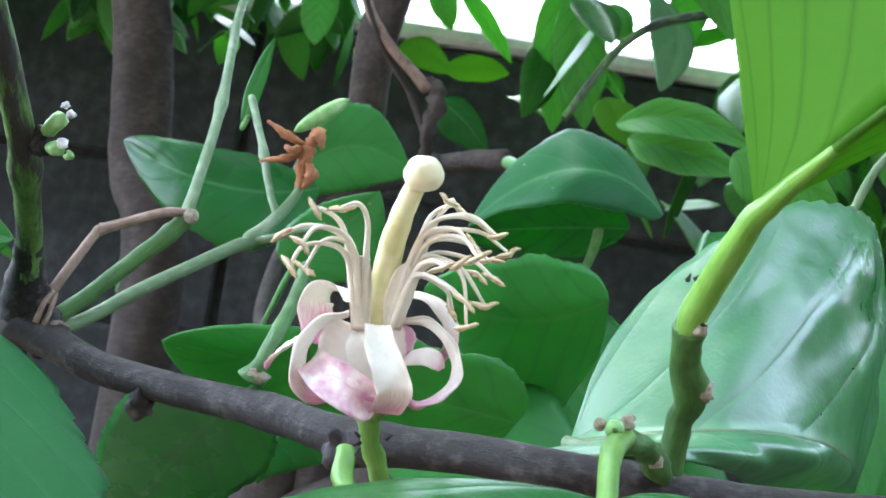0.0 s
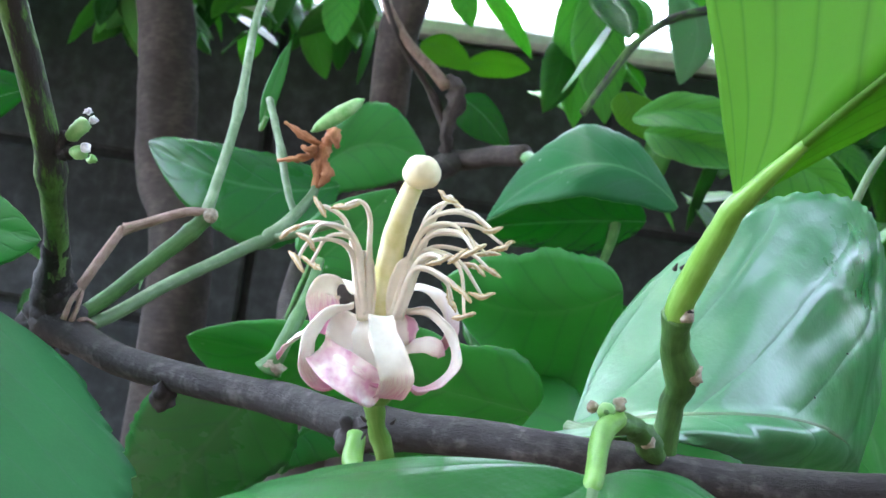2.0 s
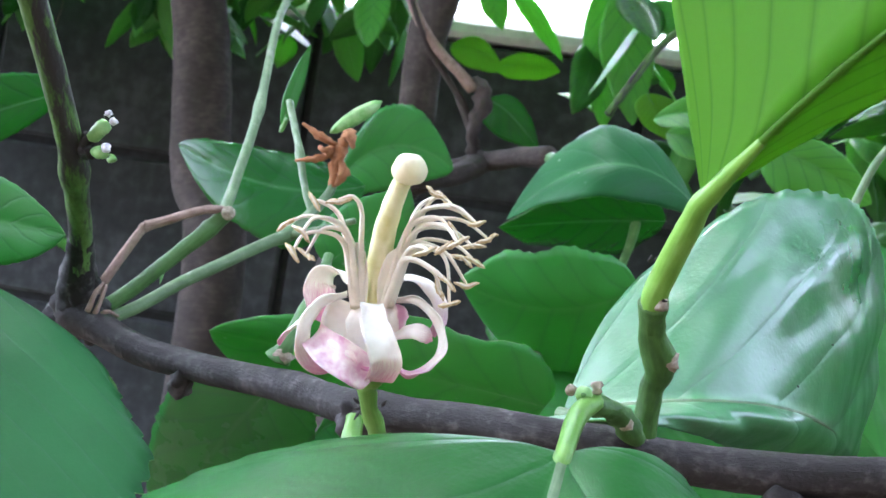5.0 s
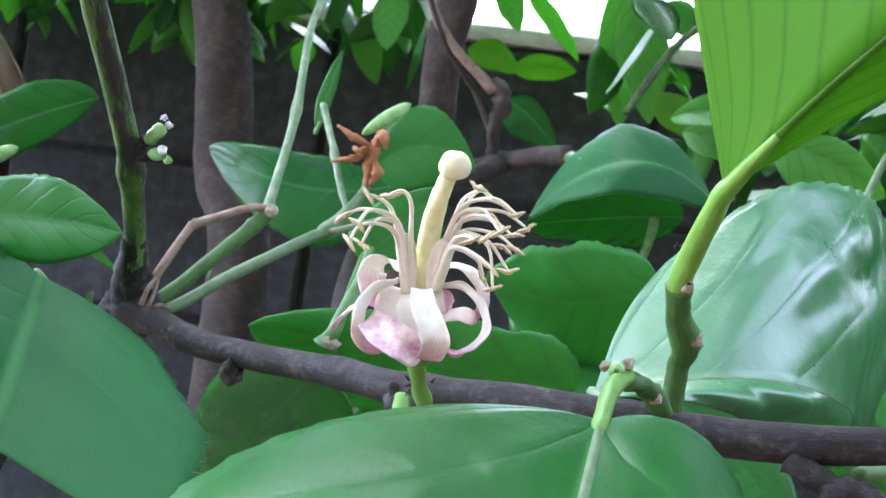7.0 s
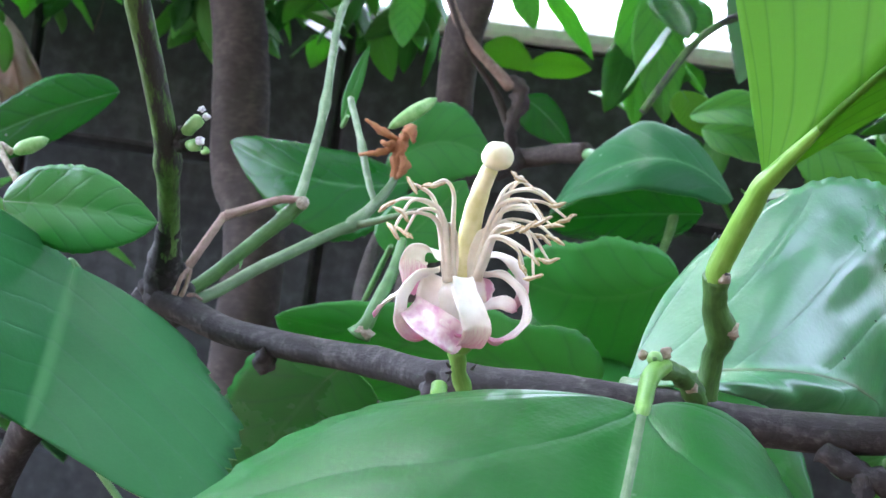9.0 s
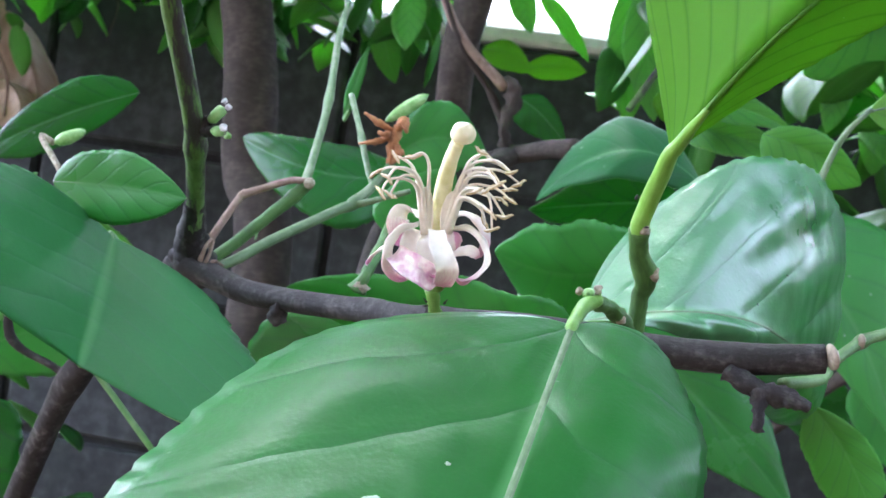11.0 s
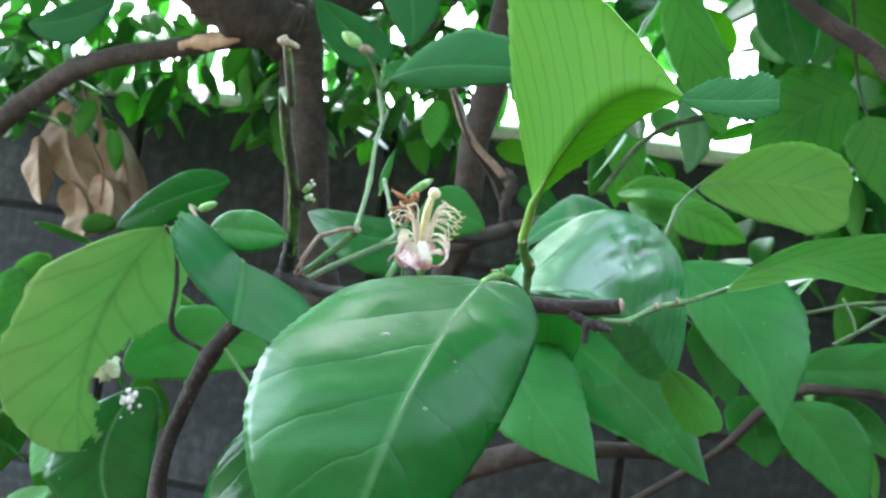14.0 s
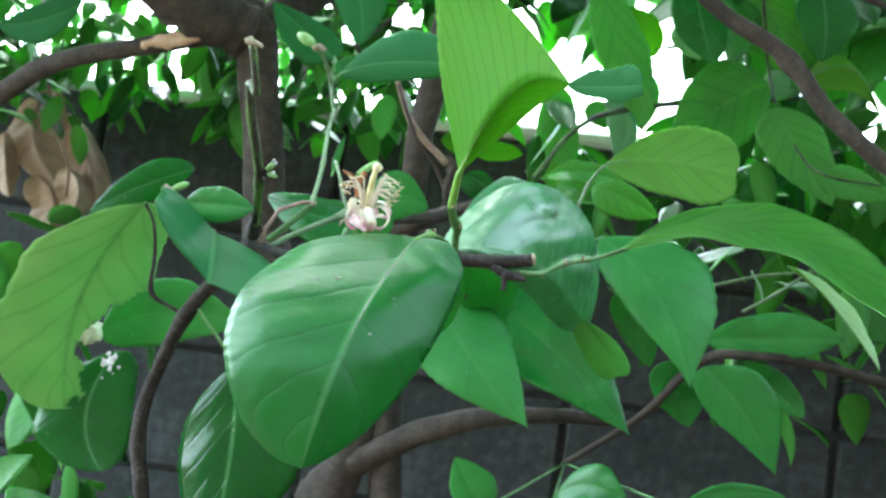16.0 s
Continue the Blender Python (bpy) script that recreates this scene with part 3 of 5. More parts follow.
part("twig", tube([FORK, (-0.0821, 0.2530, 1.2712), (-0.0708, 0.2700, 1.2818), (-0.0577, 0.2900, 1.2931), (-0.0543, 0.2950, 1.2958), (-0.0492, 0.3050, 1.3048), (-0.0471, 0.3100, 1.3108), (-0.0473, 0.3120, 1.3177)], [0.0019, 0.0016, 0.0017, 0.0017, 0.0018, 0.0014, 0.0012, 0.001], 10, 60, 0.04, ((0.58, 0.03, 0.3),), 8), TWIG_PALE, branch, "pale green forked twig")
part("twig", tube([(-0.0542, 0.2950, 1.2955), (-0.0501, 0.2940, 1.2967), (-0.0437, 0.2930, 1.2992), (-0.0358, 0.2920, 1.3023)], [0.0014, 0.0011, 0.001, 0.0009], 8, 20, 0.05), TWIG_PALE, branch)
part("twig", tube([(-0.0503, 0.3030, 1.3029), (-0.0544, 0.3080, 1.3096), (-0.0608, 0.3200, 1.3218), (-0.0692, 0.3350, 1.3357)], [0.0011, 0.001, 0.0012, 0.0011], 8, 26, 0.06, ((0.6, 0.05, 0.4),)), TWIG_PALE, branch)
part("collar", tube([FORK, (-0.0913, 0.2480, 1.2757), (-0.0899, 0.2440, 1.2823), (-0.0882, 0.2380, 1.2880)], [0.0054, 0.0045, 0.0037, 0.0029], 16, 34, 0.035, ((0.55, 0.12, 0.1),), 31), BARK, branch, "knotty dark bark at the fork")
part("thorn", tube([(-0.0743, 0.2570, 1.2828), (-0.0739, 0.2550, 1.2800)], [0.0006, 0.0002], 6, 6, 0.02), TWIG_GREEN, branch)
part("fruitlet", capsule((-0.0575, 0.3450, 1.3287), (-0.0439, 0.3520, 1.3416), 0.0022, 0.0026, 12, 12, 0.5), BUD, branch, "slender green fruitlet")
dry = part("dry_calyx", tube([(-0.0471, 0.3100, 1.3108), (-0.0471, 0.3110, 1.3176), (-0.0464, 0.3120, 1.3225)], [0.0012, 0.0018, 0.0021], 8, 12, 0.25), DRY, branch, "withered brown flower")
for a, m, b, w in (((-0.0464, 0.3120, 1.3225), (-0.0522, 0.3100, 1.3245), (-0.0586, 0.3120, 1.3277), 0.0012), ((-0.0469, 0.3120, 1.3211), (-0.0522, 0.3100, 1.3185), (-0.0591, 0.3120, 1.3169), 0.0011),
                   ((-0.0464, 0.3120, 1.3225), (-0.0442, 0.3080, 1.3261), (-0.0420, 0.3060, 1.3225), 0.002), ((-0.0465, 0.3120, 1.3186), (-0.0442, 0.3090, 1.3153), (-0.0457, 0.3080, 1.3115), 0.0017), ((-0.0488, 0.3120, 1.3222), (-0.0494, 0.3070, 1.3207), (-0.0522, 0.3080, 1.3214), 0.0013)):
    part("dry_petal", tube([a, m, b], [w * 0.6, w, w * 0.4], 6, 14, 0.25), DRY, dry)
part("bud_stalk", tube([(-0.0319, 0.2070, 1.2720), (-0.0303, 0.2070, 1.2755), (-0.0288, 0.2120, 1.2822), (-0.0285, 0.2200, 1.2871), (-0.0285, 0.2260, 1.2935)], [0.002, 0.0015, 0.0016, 0.0014, 0.001], 10, 26, 0.05, ((0.0, 0.08, 0.4),)), TWIG_DARK, branch, "green flower stalk")
part("scar", blob((-0.0310, 0.2065, 1.2729), 0.0019, (1.2, 1, 0.8), 0.3, 4), SCAR, branch)
part("right_stem", tube([(0.0376, 0.1660, 1.2711), (0.0376, 0.1650, 1.2752), (0.0377, 0.1630, 1.2817), (0.0381, 0.1600, 1.2858), (0.0357, 0.1550, 1.2913), (0.0351, 0.1510, 1.2955)], [0.0019, 0.002, 0.002, 0.0023, 0.002, 0.0021], 14, 48, 0.05, ((0.66, 0.06, 0.15), (0.97, 0.05, 0.15)), 14), TWIG_OLIVE, branch, "short olive green stem with bud scars")
for p, r, s in (((0.0360, 0.1495, 1.2954), 0.0011, 1), ((0.0396, 0.1580, 1.2867), 0.0013, 2), ((0.0394, 0.1585, 1.2880), 0.0008, 3), ((0.0381, 0.1640, 1.2724), 0.0014, 4)):
    part("scar", blob(p, r, (1, 1, 1), 0.35, s), SCAR, branch)
for a, b in (((0.0358, 0.1490, 1.2959), (0.0368, 0.1480, 1.2959)), ((0.0335, 0.1490, 1.3013), (0.0336, 0.1480, 1.3022)), ((0.0343, 0.1480, 1.3016), (0.0346, 0.1470, 1.3022)), ((0.0389, 0.1580, 1.2877), (0.0392, 0.1570, 1.2888))):
    part("bud_scale", tube([a, b], [0.0004, 0.0001], 5, 5, 0.1), BARK, branch)
part("knob", tube([(0.0375, 0.1660, 1.2721), (0.0351, 0.1600, 1.2753), (0.0319, 0.1530, 1.2784), (0.0287, 0.1490, 1.2794)], [0.0014, 0.0017, 0.0016, 0.0018], 10, 24, 0.12, ((0.35, 0.1, 0.25),)), TWIG_OLIVE, branch, "knobbly green spur")
part("scar", blob((0.0342, 0.1555, 1.2765), 0.0011, (1, 1, 1), 0.35, 5), SCAR, branch)
part("bud", blob((0.0269, 0.1455, 1.2810), 0.0013, (1, 0.9, 1), 0.05, 3), BUD, branch, "round green bud scar")
part("bud_scar", blob((0.0268, 0.1443, 1.2810), 0.0004, (1, 0.5, 1), 0.2, 8), TWIG_DARK, branch, "dark ringed scar")
part("bud_tip", blob((0.0250, 0.1460, 1.2813), 0.0008, (1, 1, 1), 0.3, 6), SCAR, branch)
part("bud_tip", blob((0.0287, 0.1470, 1.2821), 0.0009, (1, 1, 1), 0.35, 7), SCAR, branch)

for p, r, q in (((-0.0912, 0.2500, 1.2714), 0.0058, 21), ((-0.0899, 0.2470, 1.2766), 0.0042, 22), ((-0.0853, 0.2470, 1.2695), 0.0044, 23), ((-0.0954, 0.2520, 1.2671), 0.0042, 24), ((-0.0101, 0.1780, 1.2673), 0.0034, 25), ((-0.0561, 0.2250, 1.2616), 0.0026, 26)):
    part("knot", blob(p, r, (1, 0.9, 1.1), 0.28, q, 3), BARK, branch, "knotty dark bark")
for a, m, e in (((-0.0852, 0.2440, 1.2696), (-0.0835, 0.2430, 1.2734), (-0.0836, 0.2460, 1.2783)), ((-0.0841, 0.2440, 1.2691), (-0.0820, 0.2440, 1.2722), (-0.0807, 0.2490, 1.2711)), ((-0.0859, 0.2430, 1.2717), (-0.0848, 0.2430, 1.2760), (-0.0847, 0.2470, 1.2785))):
    part("bark_strand", tube([a, m, e], [0.0008, 0.0006, 0.0004], 6, 10, 0.1), BROWN_TWIG, branch)

# leaves of the main branch
broad = leaf(branch, (0.0250, 0.1240, 1.2754), (0.0166, 0.0480, 1.2321), (0.0065, 0.0280, 1.1731), (0.0495, 0.0840, 1.2429), (-0.0366, 0.0560, 1.2407), "large broad glossy green leaf hanging in front of the flower", stalk=((0.0286, 0.1480, 1.2799), (0.0264, 0.1400, 1.2785)), rib=SHOOT, rib_skin=TWIG_PALE, rib_r=0.0012, stalk_r=0.0015, wide=0.48, blunt=0.52, cup=0.03, roll=0.55, wave=0.03, quilt=0.02, ribs=5.0, nu=130, nv=30, teeth=0.006, seed=1)
for p, r in (((0.0040, 0.0600, 1.2560), 0.0013), ((0.0256, 0.0450, 1.2311), 0.0007), ((-0.0040, 0.0580, 1.2540), 0.0005), ((-0.0150, 0.0500, 1.2500), 0.0005), ((0.0120, 0.0700, 1.2620), 0.0004), ((0.0300, 0.0600, 1.2500), 0.0005), ((0.0060, 0.0400, 1.2200), 0.0004)):
    part("speck", blob(on_leaf(broad, p), r, (1.2, 0.4, 0.9), 0.4, int(r * 1e5), 2), DUST, broad, "dried pale speck")
up = leaf(branch, (0.0385, 0.1371, 1.3100), (0.0644, 0.0755, 1.3386), (0.0916, 0.0361, 1.3360), (0.0242, 0.0960, 1.3957), (0.0733, 0.0898, 1.3348), "bright green leaf seen from below, curling over to a notched tip", LEAF_YOUNG, LEAF_YOUNG, True, PETIOLE, 0.0007, stalk=((0.0352, 0.1510, 1.2948), (0.0351, 0.1500, 1.2968), (0.0361, 0.1470, 1.3010), (0.0375, 0.1410, 1.3065)), stalk_r=0.00195, run=15, rib_skin=LEAF_YOUNG, wide=0.502, blunt=1.0, cup=-0.05, wave=0.015, nu=110, nv=24, seed=2)
part("leaf_tip", leaf_mesh((0.0899, 0.0370, 1.3361), (0.1047, 0.0300, 1.3355), (0.1188, 0.0220, 1.3358), (0.1059, 0.0280, 1.3434), (0.1075, 0.0300, 1.3301), wide=0.66, blunt=0.3, teeth=0.06, seed=61)[0], [LEAF_DULL, LEAF_YOUNG, LEAF_RIM], up, "grey-green notched leaf tip turned over")
shiny = leaf(branch, (0.0248, 0.1889, 1.2725), (0.0716, 0.2048, 1.2775), (0.1058, 0.3207, 1.2466), (0.0809, 0.2416, 1.3223), (0.0507, 0.1830, 1.2728), "glossy leaf with strong sheen, folded along its midrib, tip curled", LEAF_SHINY, stalk=((0.0378, 0.1680, 1.2729), (0.0310, 0.1790, 1.2730)), rib=TWIG_PALE, rib_r=0.0013, wide=0.593, blunt=0.232, cup=0.05, wave=0.02, quilt=0.05, ribs=4.0, teeth=0.008, nu=120, nv=40, seed=3)
part("leaf_tip", leaf_mesh((0.1008, 0.3000, 1.2532), (0.1166, 0.3200, 1.2384), (0.1285, 0.3300, 1.2216), (0.1293, 0.3300, 1.2383), (0.1072, 0.3200, 1.2293), wide=0.55, blunt=0.4, seed=62)[0], [LEAF_UNDER, LEAF_TOP], shiny, "bright underside of the curled tip")
for p, r in (((0.0643, 0.2000, 1.2830), 0.0005), ((0.0575, 0.2000, 1.2842), 0.0004), ((0.0603, 0.2100, 1.2924), 0.0003), ((0.0506, 0.2100, 1.2945), 0.0003), ((0.0748, 0.2100, 1.2910), 0.0003), ((0.0547, 0.2200, 1.3060), 0.0003), ((0.0421, 0.2000, 1.2930), 0.0003), ((0.0669, 0.2200, 1.3059), 0.0003)):
    part("speck", blob(on_leaf(shiny, p), r, (1.4, 1, 0.8), 0.4, 3, 1), BARK, shiny)
part("twig", tube([(0.0699, 0.1660, 1.2678), (0.0794, 0.1780, 1.2692), (0.0834, 0.1900, 1.2719), (0.0923, 0.2030, 1.2782), (0.1025, 0.2130, 1.2821), (0.1113, 0.2250, 1.2862), (0.1263, 0.2370, 1.2944)], [0.0014, 0.0014, 0.0013, 0.0014, 0.0013, 0.0012, 0.0014], 12, 60, 0.05, ((0.28, 0.02, 0.35), (0.5, 0.015, 0.4), (0.68, 0.015, 0.4))), TWIG_JOINT, branch, "green jointed twig")
for p, r in (((0.0918, 0.2005, 1.2784), 0.0013), ((0.1008, 0.2085, 1.2826), 0.0011), ((0.0817, 0.1870, 1.2700), 0.0013)):
    part("node", blob(p, r, (0.8, 1, 1.3), 0.3, 6), WOOD_CUT, branch, "pale ringed node")
leaf(branch, (0.1250, 0.2250, 1.2955), (0.1996, 0.2432, 1.3114), (0.2668, 0.1601, 1.2606), (0.2149, 0.2663, 1.3289), (0.1902, 0.2037, 1.2984), "long bright leaf arching sideways, underside showing", LEAF_GLOW, LEAF_GLOW, True, SHOOT, wide=0.4, blunt=0.34, cup=-0.04, nu=80, nv=20, seed=4)
leaf(branch, (0.2135, 0.2600, 1.2964), (0.2400, 0.2500, 1.2755), (0.2641, 0.2400, 1.2446), (0.2475, 0.2600, 1.2800), (0.2318, 0.2500, 1.2823), "narrow pale leaf tip", LEAF_PALE, LEAF_YOUNG, False, SHOOT, wide=0.5, seed=44)
leaf(branch, (0.1053, 0.3050, 1.3486), (0.1414, 0.3200, 1.3579), (0.1865, 0.3400, 1.3561), (0.1511, 0.3350, 1.3847), (0.1486, 0.3100, 1.3326), "yellowish leaf underside with a pale midrib", LEAF_FAR, LEAF_OLIVE, True, TWIG_PALE, stalk=((0.0912, 0.3000, 1.3183), (0.0974, 0.3020, 1.3374)), wide=0.64, blunt=0.42, cup=-0.05, teeth=0.02, seed=5)
leaf(branch, (-0.1157, 0.2500, 1.2746), (-0.1042, 0.2180, 1.2580), (-0.0950, 0.1900, 1.2435), (-0.0533, 0.203, 1.2429), (-0.1168, 0.1550, 1.2833), "dull dark green leaf folded along its midrib", LEAF_DULL, rib=TWIG_GREEN, stalk=((-0.1053, 0.2650, 1.2562),), wide=0.5, blunt=0.24, cup=0.03, wave=0.008, quilt=0.0, nu=70, nv=24, seed=6)
part("bud", capsule((-0.1681, 0.3120, 1.3024), (-0.1582, 0.3150, 1.3083), 0.0025, 0.0022, 10, 10, 0.4), BUD, branch, "plump green bud")
part("bud_stalk", tube([(-0.1681, 0.3120, 1.3024), (-0.1724, 0.3110, 1.3038), (-0.1568, 0.3000, 1.2904), (-0.1297, 0.2900, 1.2586), (-0.1198, 0.2850, 1.2475)], [0.0012, 0.001, 0.001, 0.001, 0.0012], 8, 26), SCAR, branch)
part("twig", tube([(-0.1401, 0.2980, 1.2218), (-0.1493, 0.2960, 1.2266), (-0.1640, 0.2920, 1.2353), (-0.1639, 0.2880, 1.2600), (-0.1659, 0.2830, 1.2780), (-0.1702, 0.2770, 1.2885)], [0.0018, 0.0013, 0.0013, 0.0012, 0.001, 0.001], 8, 36, 0.06, ((0.4, 0.05, 0.35),)), BARK, branch, "thin dark twig")
yl = leaf(branch, (-0.1702, 0.2760, 1.2890), (-0.2333, 0.3450, 1.2219), (-0.2579, 0.4050, 1.1444), (-0.2051, 0.3850, 1.2286), (-0.2785, 0.3200, 1.2132), "yellow-green leaf with large bites out of its edge", LEAF_PALE, LEAF_PALE, False, LEAF_PALE, bites=((0.55, -1.0, 0.026), (0.64, -0.78, 0.022), (0.72, -0.95, 0.03), (0.78, -0.66, 0.02), (0.84, -0.95, 0.022), (0.6, -0.62, 0.016), (0.7, -0.45, 0.016), (0.86, -0.6, 0.014), (0.99, -0.3, 0.012)), wide=0.5, blunt=0.38, cup=0.08, wave=0.05, nu=64, nv=30, seed=7)
part("web", blob(on_leaf(yl, (-0.2325, 0.3700, 1.2012)), 0.0075, (0.9, 0.35, 1.2), 0.6, 8, 3), WEB, yl, "pale silken web patch")
sl = leaf(branch, (-0.2285, 0.4100, 1.1902), (-0.2436, 0.4100, 1.1419), (-0.2215, 0.4000, 1.1053), (-0.2087, 0.4100, 1.1549), (-0.2820, 0.4100, 1.1324), "flat green leaf with a white dropping", LEAF_TOP, wide=0.5, blunt=0.5, seed=8)
for dx, dz, r in ((0, 0, 0.0036), (0.004, 0.003, 0.0024), (-0.004, -0.002, 0.0024), (0.001, -0.005, 0.002), (-0.002, 0.005, 0.0018), (0.006, -0.003, 0.0016), (-0.006, 0.002, 0.0014), (0.003, -0.008, 0.0012), (-0.004, -0.013, 0.0008), (0.008, -0.02, 0.0008)):
    spot = on_leaf(sl, (-0.2310, 0.4055, 1.1825))
    part("dropping", blob(on_leaf(sl, spot + Vector((dx, 0, dz))), r, (1, 0.35, 1), 0.3, int(r * 1e5), 2), DROPPING, sl, "white and grey bird dropping")
leaf(branch, (-0.2665, 0.4700, 1.2019), (-0.2146, 0.4700, 1.2232), (-0.1537, 0.4600, 1.2211), (-0.2151, 0.4600, 1.2497), (-0.2209, 0.4800, 1.1961), "mid green leaf lying behind the stem", LEAF_MID, seed=9)
leaf(branch, (-0.1058, 0.3000, 1.1977), (-0.0984, 0.2900, 1.1451), (-0.0997, 0.2800, 1.0849), (-0.0544, 0.2900, 1.1412), (-0.1341, 0.3000, 1.1287), "dark green drooping leaf below the branch", LEAF_TOP, stalk=((-0.1342, 0.2900, 1.2308),), seed=10)
leaf(branch, (0.1057, 0.6000, 1.3332), (0.1575, 0.5700, 1.2852), (0.189, 0.548, 1.218), (0.2064, 0.5800, 1.3036), (0.1350, 0.5700, 1.2702), "smooth pale green drooping leaf with pointed tip", LEAF_MID, stalk=((0.0884, 0.5000, 1.3123),), wide=0.36, blunt=1.15, seed=13)
leaf(branch, (-0.0862, 0.3850, 1.4024), (-0.0785, 0.3900, 1.4163), (-0.0609, 0.3900, 1.4189), (-0.0893, 0.3900, 1.4159), (-0.0720, 0.3900, 1.4087), "small leaf at the shoot top", LEAF_MID, seed=14)
leaf(branch, (-0.0863, 0.3840, 1.4040), (-0.0461, 0.3700, 1.4128), (0.0179, 0.3600, 1.4131), (-0.0323, 0.3700, 1.4372), (-0.0340, 0.3700, 1.4012), "blue-green leaf at the top of the tall shoot", LEAF_DULL, stalk=((-0.0918, 0.3850, 1.3964),), seed=15)
leaf(branch, (-0.0914, 0.3840, 1.4142), (-0.1127, 0.3800, 1.4288), (-0.1373, 0.3700, 1.4468), (-0.1242, 0.3800, 1.4161), (-0.0980, 0.3800, 1.4346), "blue-green leaf at the top of the tall shoot", LEAF_DULL, stalk=((-0.0918, 0.3850, 1.3964),), seed=16)
part("fruitlet", capsule((-0.1008, 0.3600, 1.4170), (-0.1142, 0.3600, 1.4240), 0.0042, 0.0032, 12, 10, 0.4), BUD, branch, "small green fruitlet")
part("dry_calyx", blob((-0.0977, 0.3600, 1.4152), 0.0035, (1.2, 1, 0.8), 0.4, 3), SCAR, branch)
part("bud_stalk", tube([(-0.0968, 0.3600, 1.4139), (-0.0942, 0.3720, 1.4074), (-0.0918, 0.3850, 1.3964)], [0.0015, 0.0012, 0.0014], 8, 12), TWIG_PALE, branch)

leaf(branch, (-0.0728, 0.3450, 1.3285), (-0.0706, 0.3450, 1.3415), (-0.0675, 0.3450, 1.3554), (-0.0730, 0.3450, 1.3425), (-0.0682, 0.3450, 1.3405), "narrow dull green leaf standing beside the dry flower", LEAF_MID, stalk=((-0.0692, 0.3350, 1.3300), (-0.0715, 0.3400, 1.3270)), stalk_r=0.0007, seed=17)

# ---- the flower ----
FB = (-0.0042, 0.1470, 1.2775)
flower = thing("lemon_flower", FB, "spent white and pink lemon flower with curled petals", "flower")
part("stalk", tube([(-0.0091, 0.1700, 1.2686), (-0.0084, 0.1660, 1.2646), (-0.0050, 0.1610, 1.2630), (-0.0018, 0.1560, 1.2653), (-0.0027, 0.1520, 1.2697), (-0.0040, 0.1490, 1.2737), (-0.0047, 0.1470, 1.2772)], [0.0014, 0.0014, 0.0013, 0.0014, 0.0013, 0.0012, 0.0016], 12, 46, 0.06, ((0.15, 0.08, 0.2), (0.75, 0.04, 0.15))), SHOOT, flower, "curved green flower stalk")
for a, e in (((-0.0052, 0.1455, 1.2745), (-0.0058, 0.1440, 1.2753)), ((-0.0049, 0.1455, 1.2737), (-0.0057, 0.1440, 1.2735)), ((-0.0017, 0.1465, 1.2746), (-0.0010, 0.1450, 1.2756)), ((-0.0050, 0.1460, 1.2729), (-0.0053, 0.1450, 1.2720))):
    part("bristle", tube([a, e], [0.0003, 0.0001], 5, 5, 0.1), BARK, flower)
part("calyx", capsule((-0.0038, 0.1470, 1.2762), (-0.0046, 0.1470, 1.2802), 0.0014, 0.0036, 14, 10), SHOOT, flower, "green calyx")
part("receptacle", capsule((-0.0046, 0.1480, 1.2787), (-0.0064, 0.1480, 1.2890), 0.0036, 0.0045, 16, 14, 0.2), PETAL, flower)
part("style", tube([(-0.0053, 0.1480, 1.2883), (-0.0054, 0.1470, 1.2929), (-0.0051, 0.1450, 1.2983), (-0.0043, 0.1430, 1.3029), (-0.0031, 0.1410, 1.3069)], [0.0023, 0.0021, 0.0017, 0.0015, 0.0014], 16, 34, 0.03), STYLE, flower, "thick cream style")
part("stigma", blob((-0.0021, 0.1400, 1.3089), 0.0025, (1.02, 1, 0.94), 0.05, 3, 3), STIGMA, flower, "round cream stigma")


def petal(points, width, side, mat=PETAL, n=30, curl=0.35, name="petal"):
    """A strap petal: a ribbon along the points, hollow across, thicker in the middle."""
    c = spline(points, n)
    t, a0, b0 = frames_along(c)
    side = np.array(side, float)
    m = 8
    verts, uvs, faces = [], [], []
    for layer in (0, 1):
        for i in range(n):
            s = i / (n - 1)
            a = side - t[i] * (side @ t[i])
            a /= np.linalg.norm(a) + 1e-9
            b = np.cross(a, t[i])
            w = width * (0.55 + 0.45 * math.sin(math.pi * min(1, s * 0.75 + 0.12))) * (1 if s < 0.85 else max(0.25, 1 - ((s - 0.85) / 0.15) ** 2 * 0.75))
            for j in range(m + 1):
                v = 2 * j / m - 1
                th = 0.00045 * (1 - 0.7 * v * v) * (0.5 if layer == 0 else -0.5)
                wob = 0.04 * width * math.sin(i * 0.9 + 3 * v)
                verts.append(c[i] + a * v * w * 0.5 + b * (curl * w * 0.5 * v * v + th + wob * abs(v)))
                uvs.append((s, 0.5 + 0.5 * v))
    off = n * (m + 1)
    for i in range(n - 1):
        for j in range(m):
            q = i * (m + 1) + j
            faces.append((q, q + 1, q + m + 2, q + m + 1))
            faces.append((q + off + m + 1, q + off + m + 2, q + off + 1, q + off))
        for j in (0, m):
            q = i * (m + 1) + j
            faces.append((q, q + m + 1, q + off + m + 1, q + off))
    for i in (0, n - 1):
        for j in range(m):
            q = i * (m + 1) + j
            faces.append((q, q + off, q + off + 1, q + 1))
    return part(name, mesh_of(verts, faces, uvs), mat, flower)


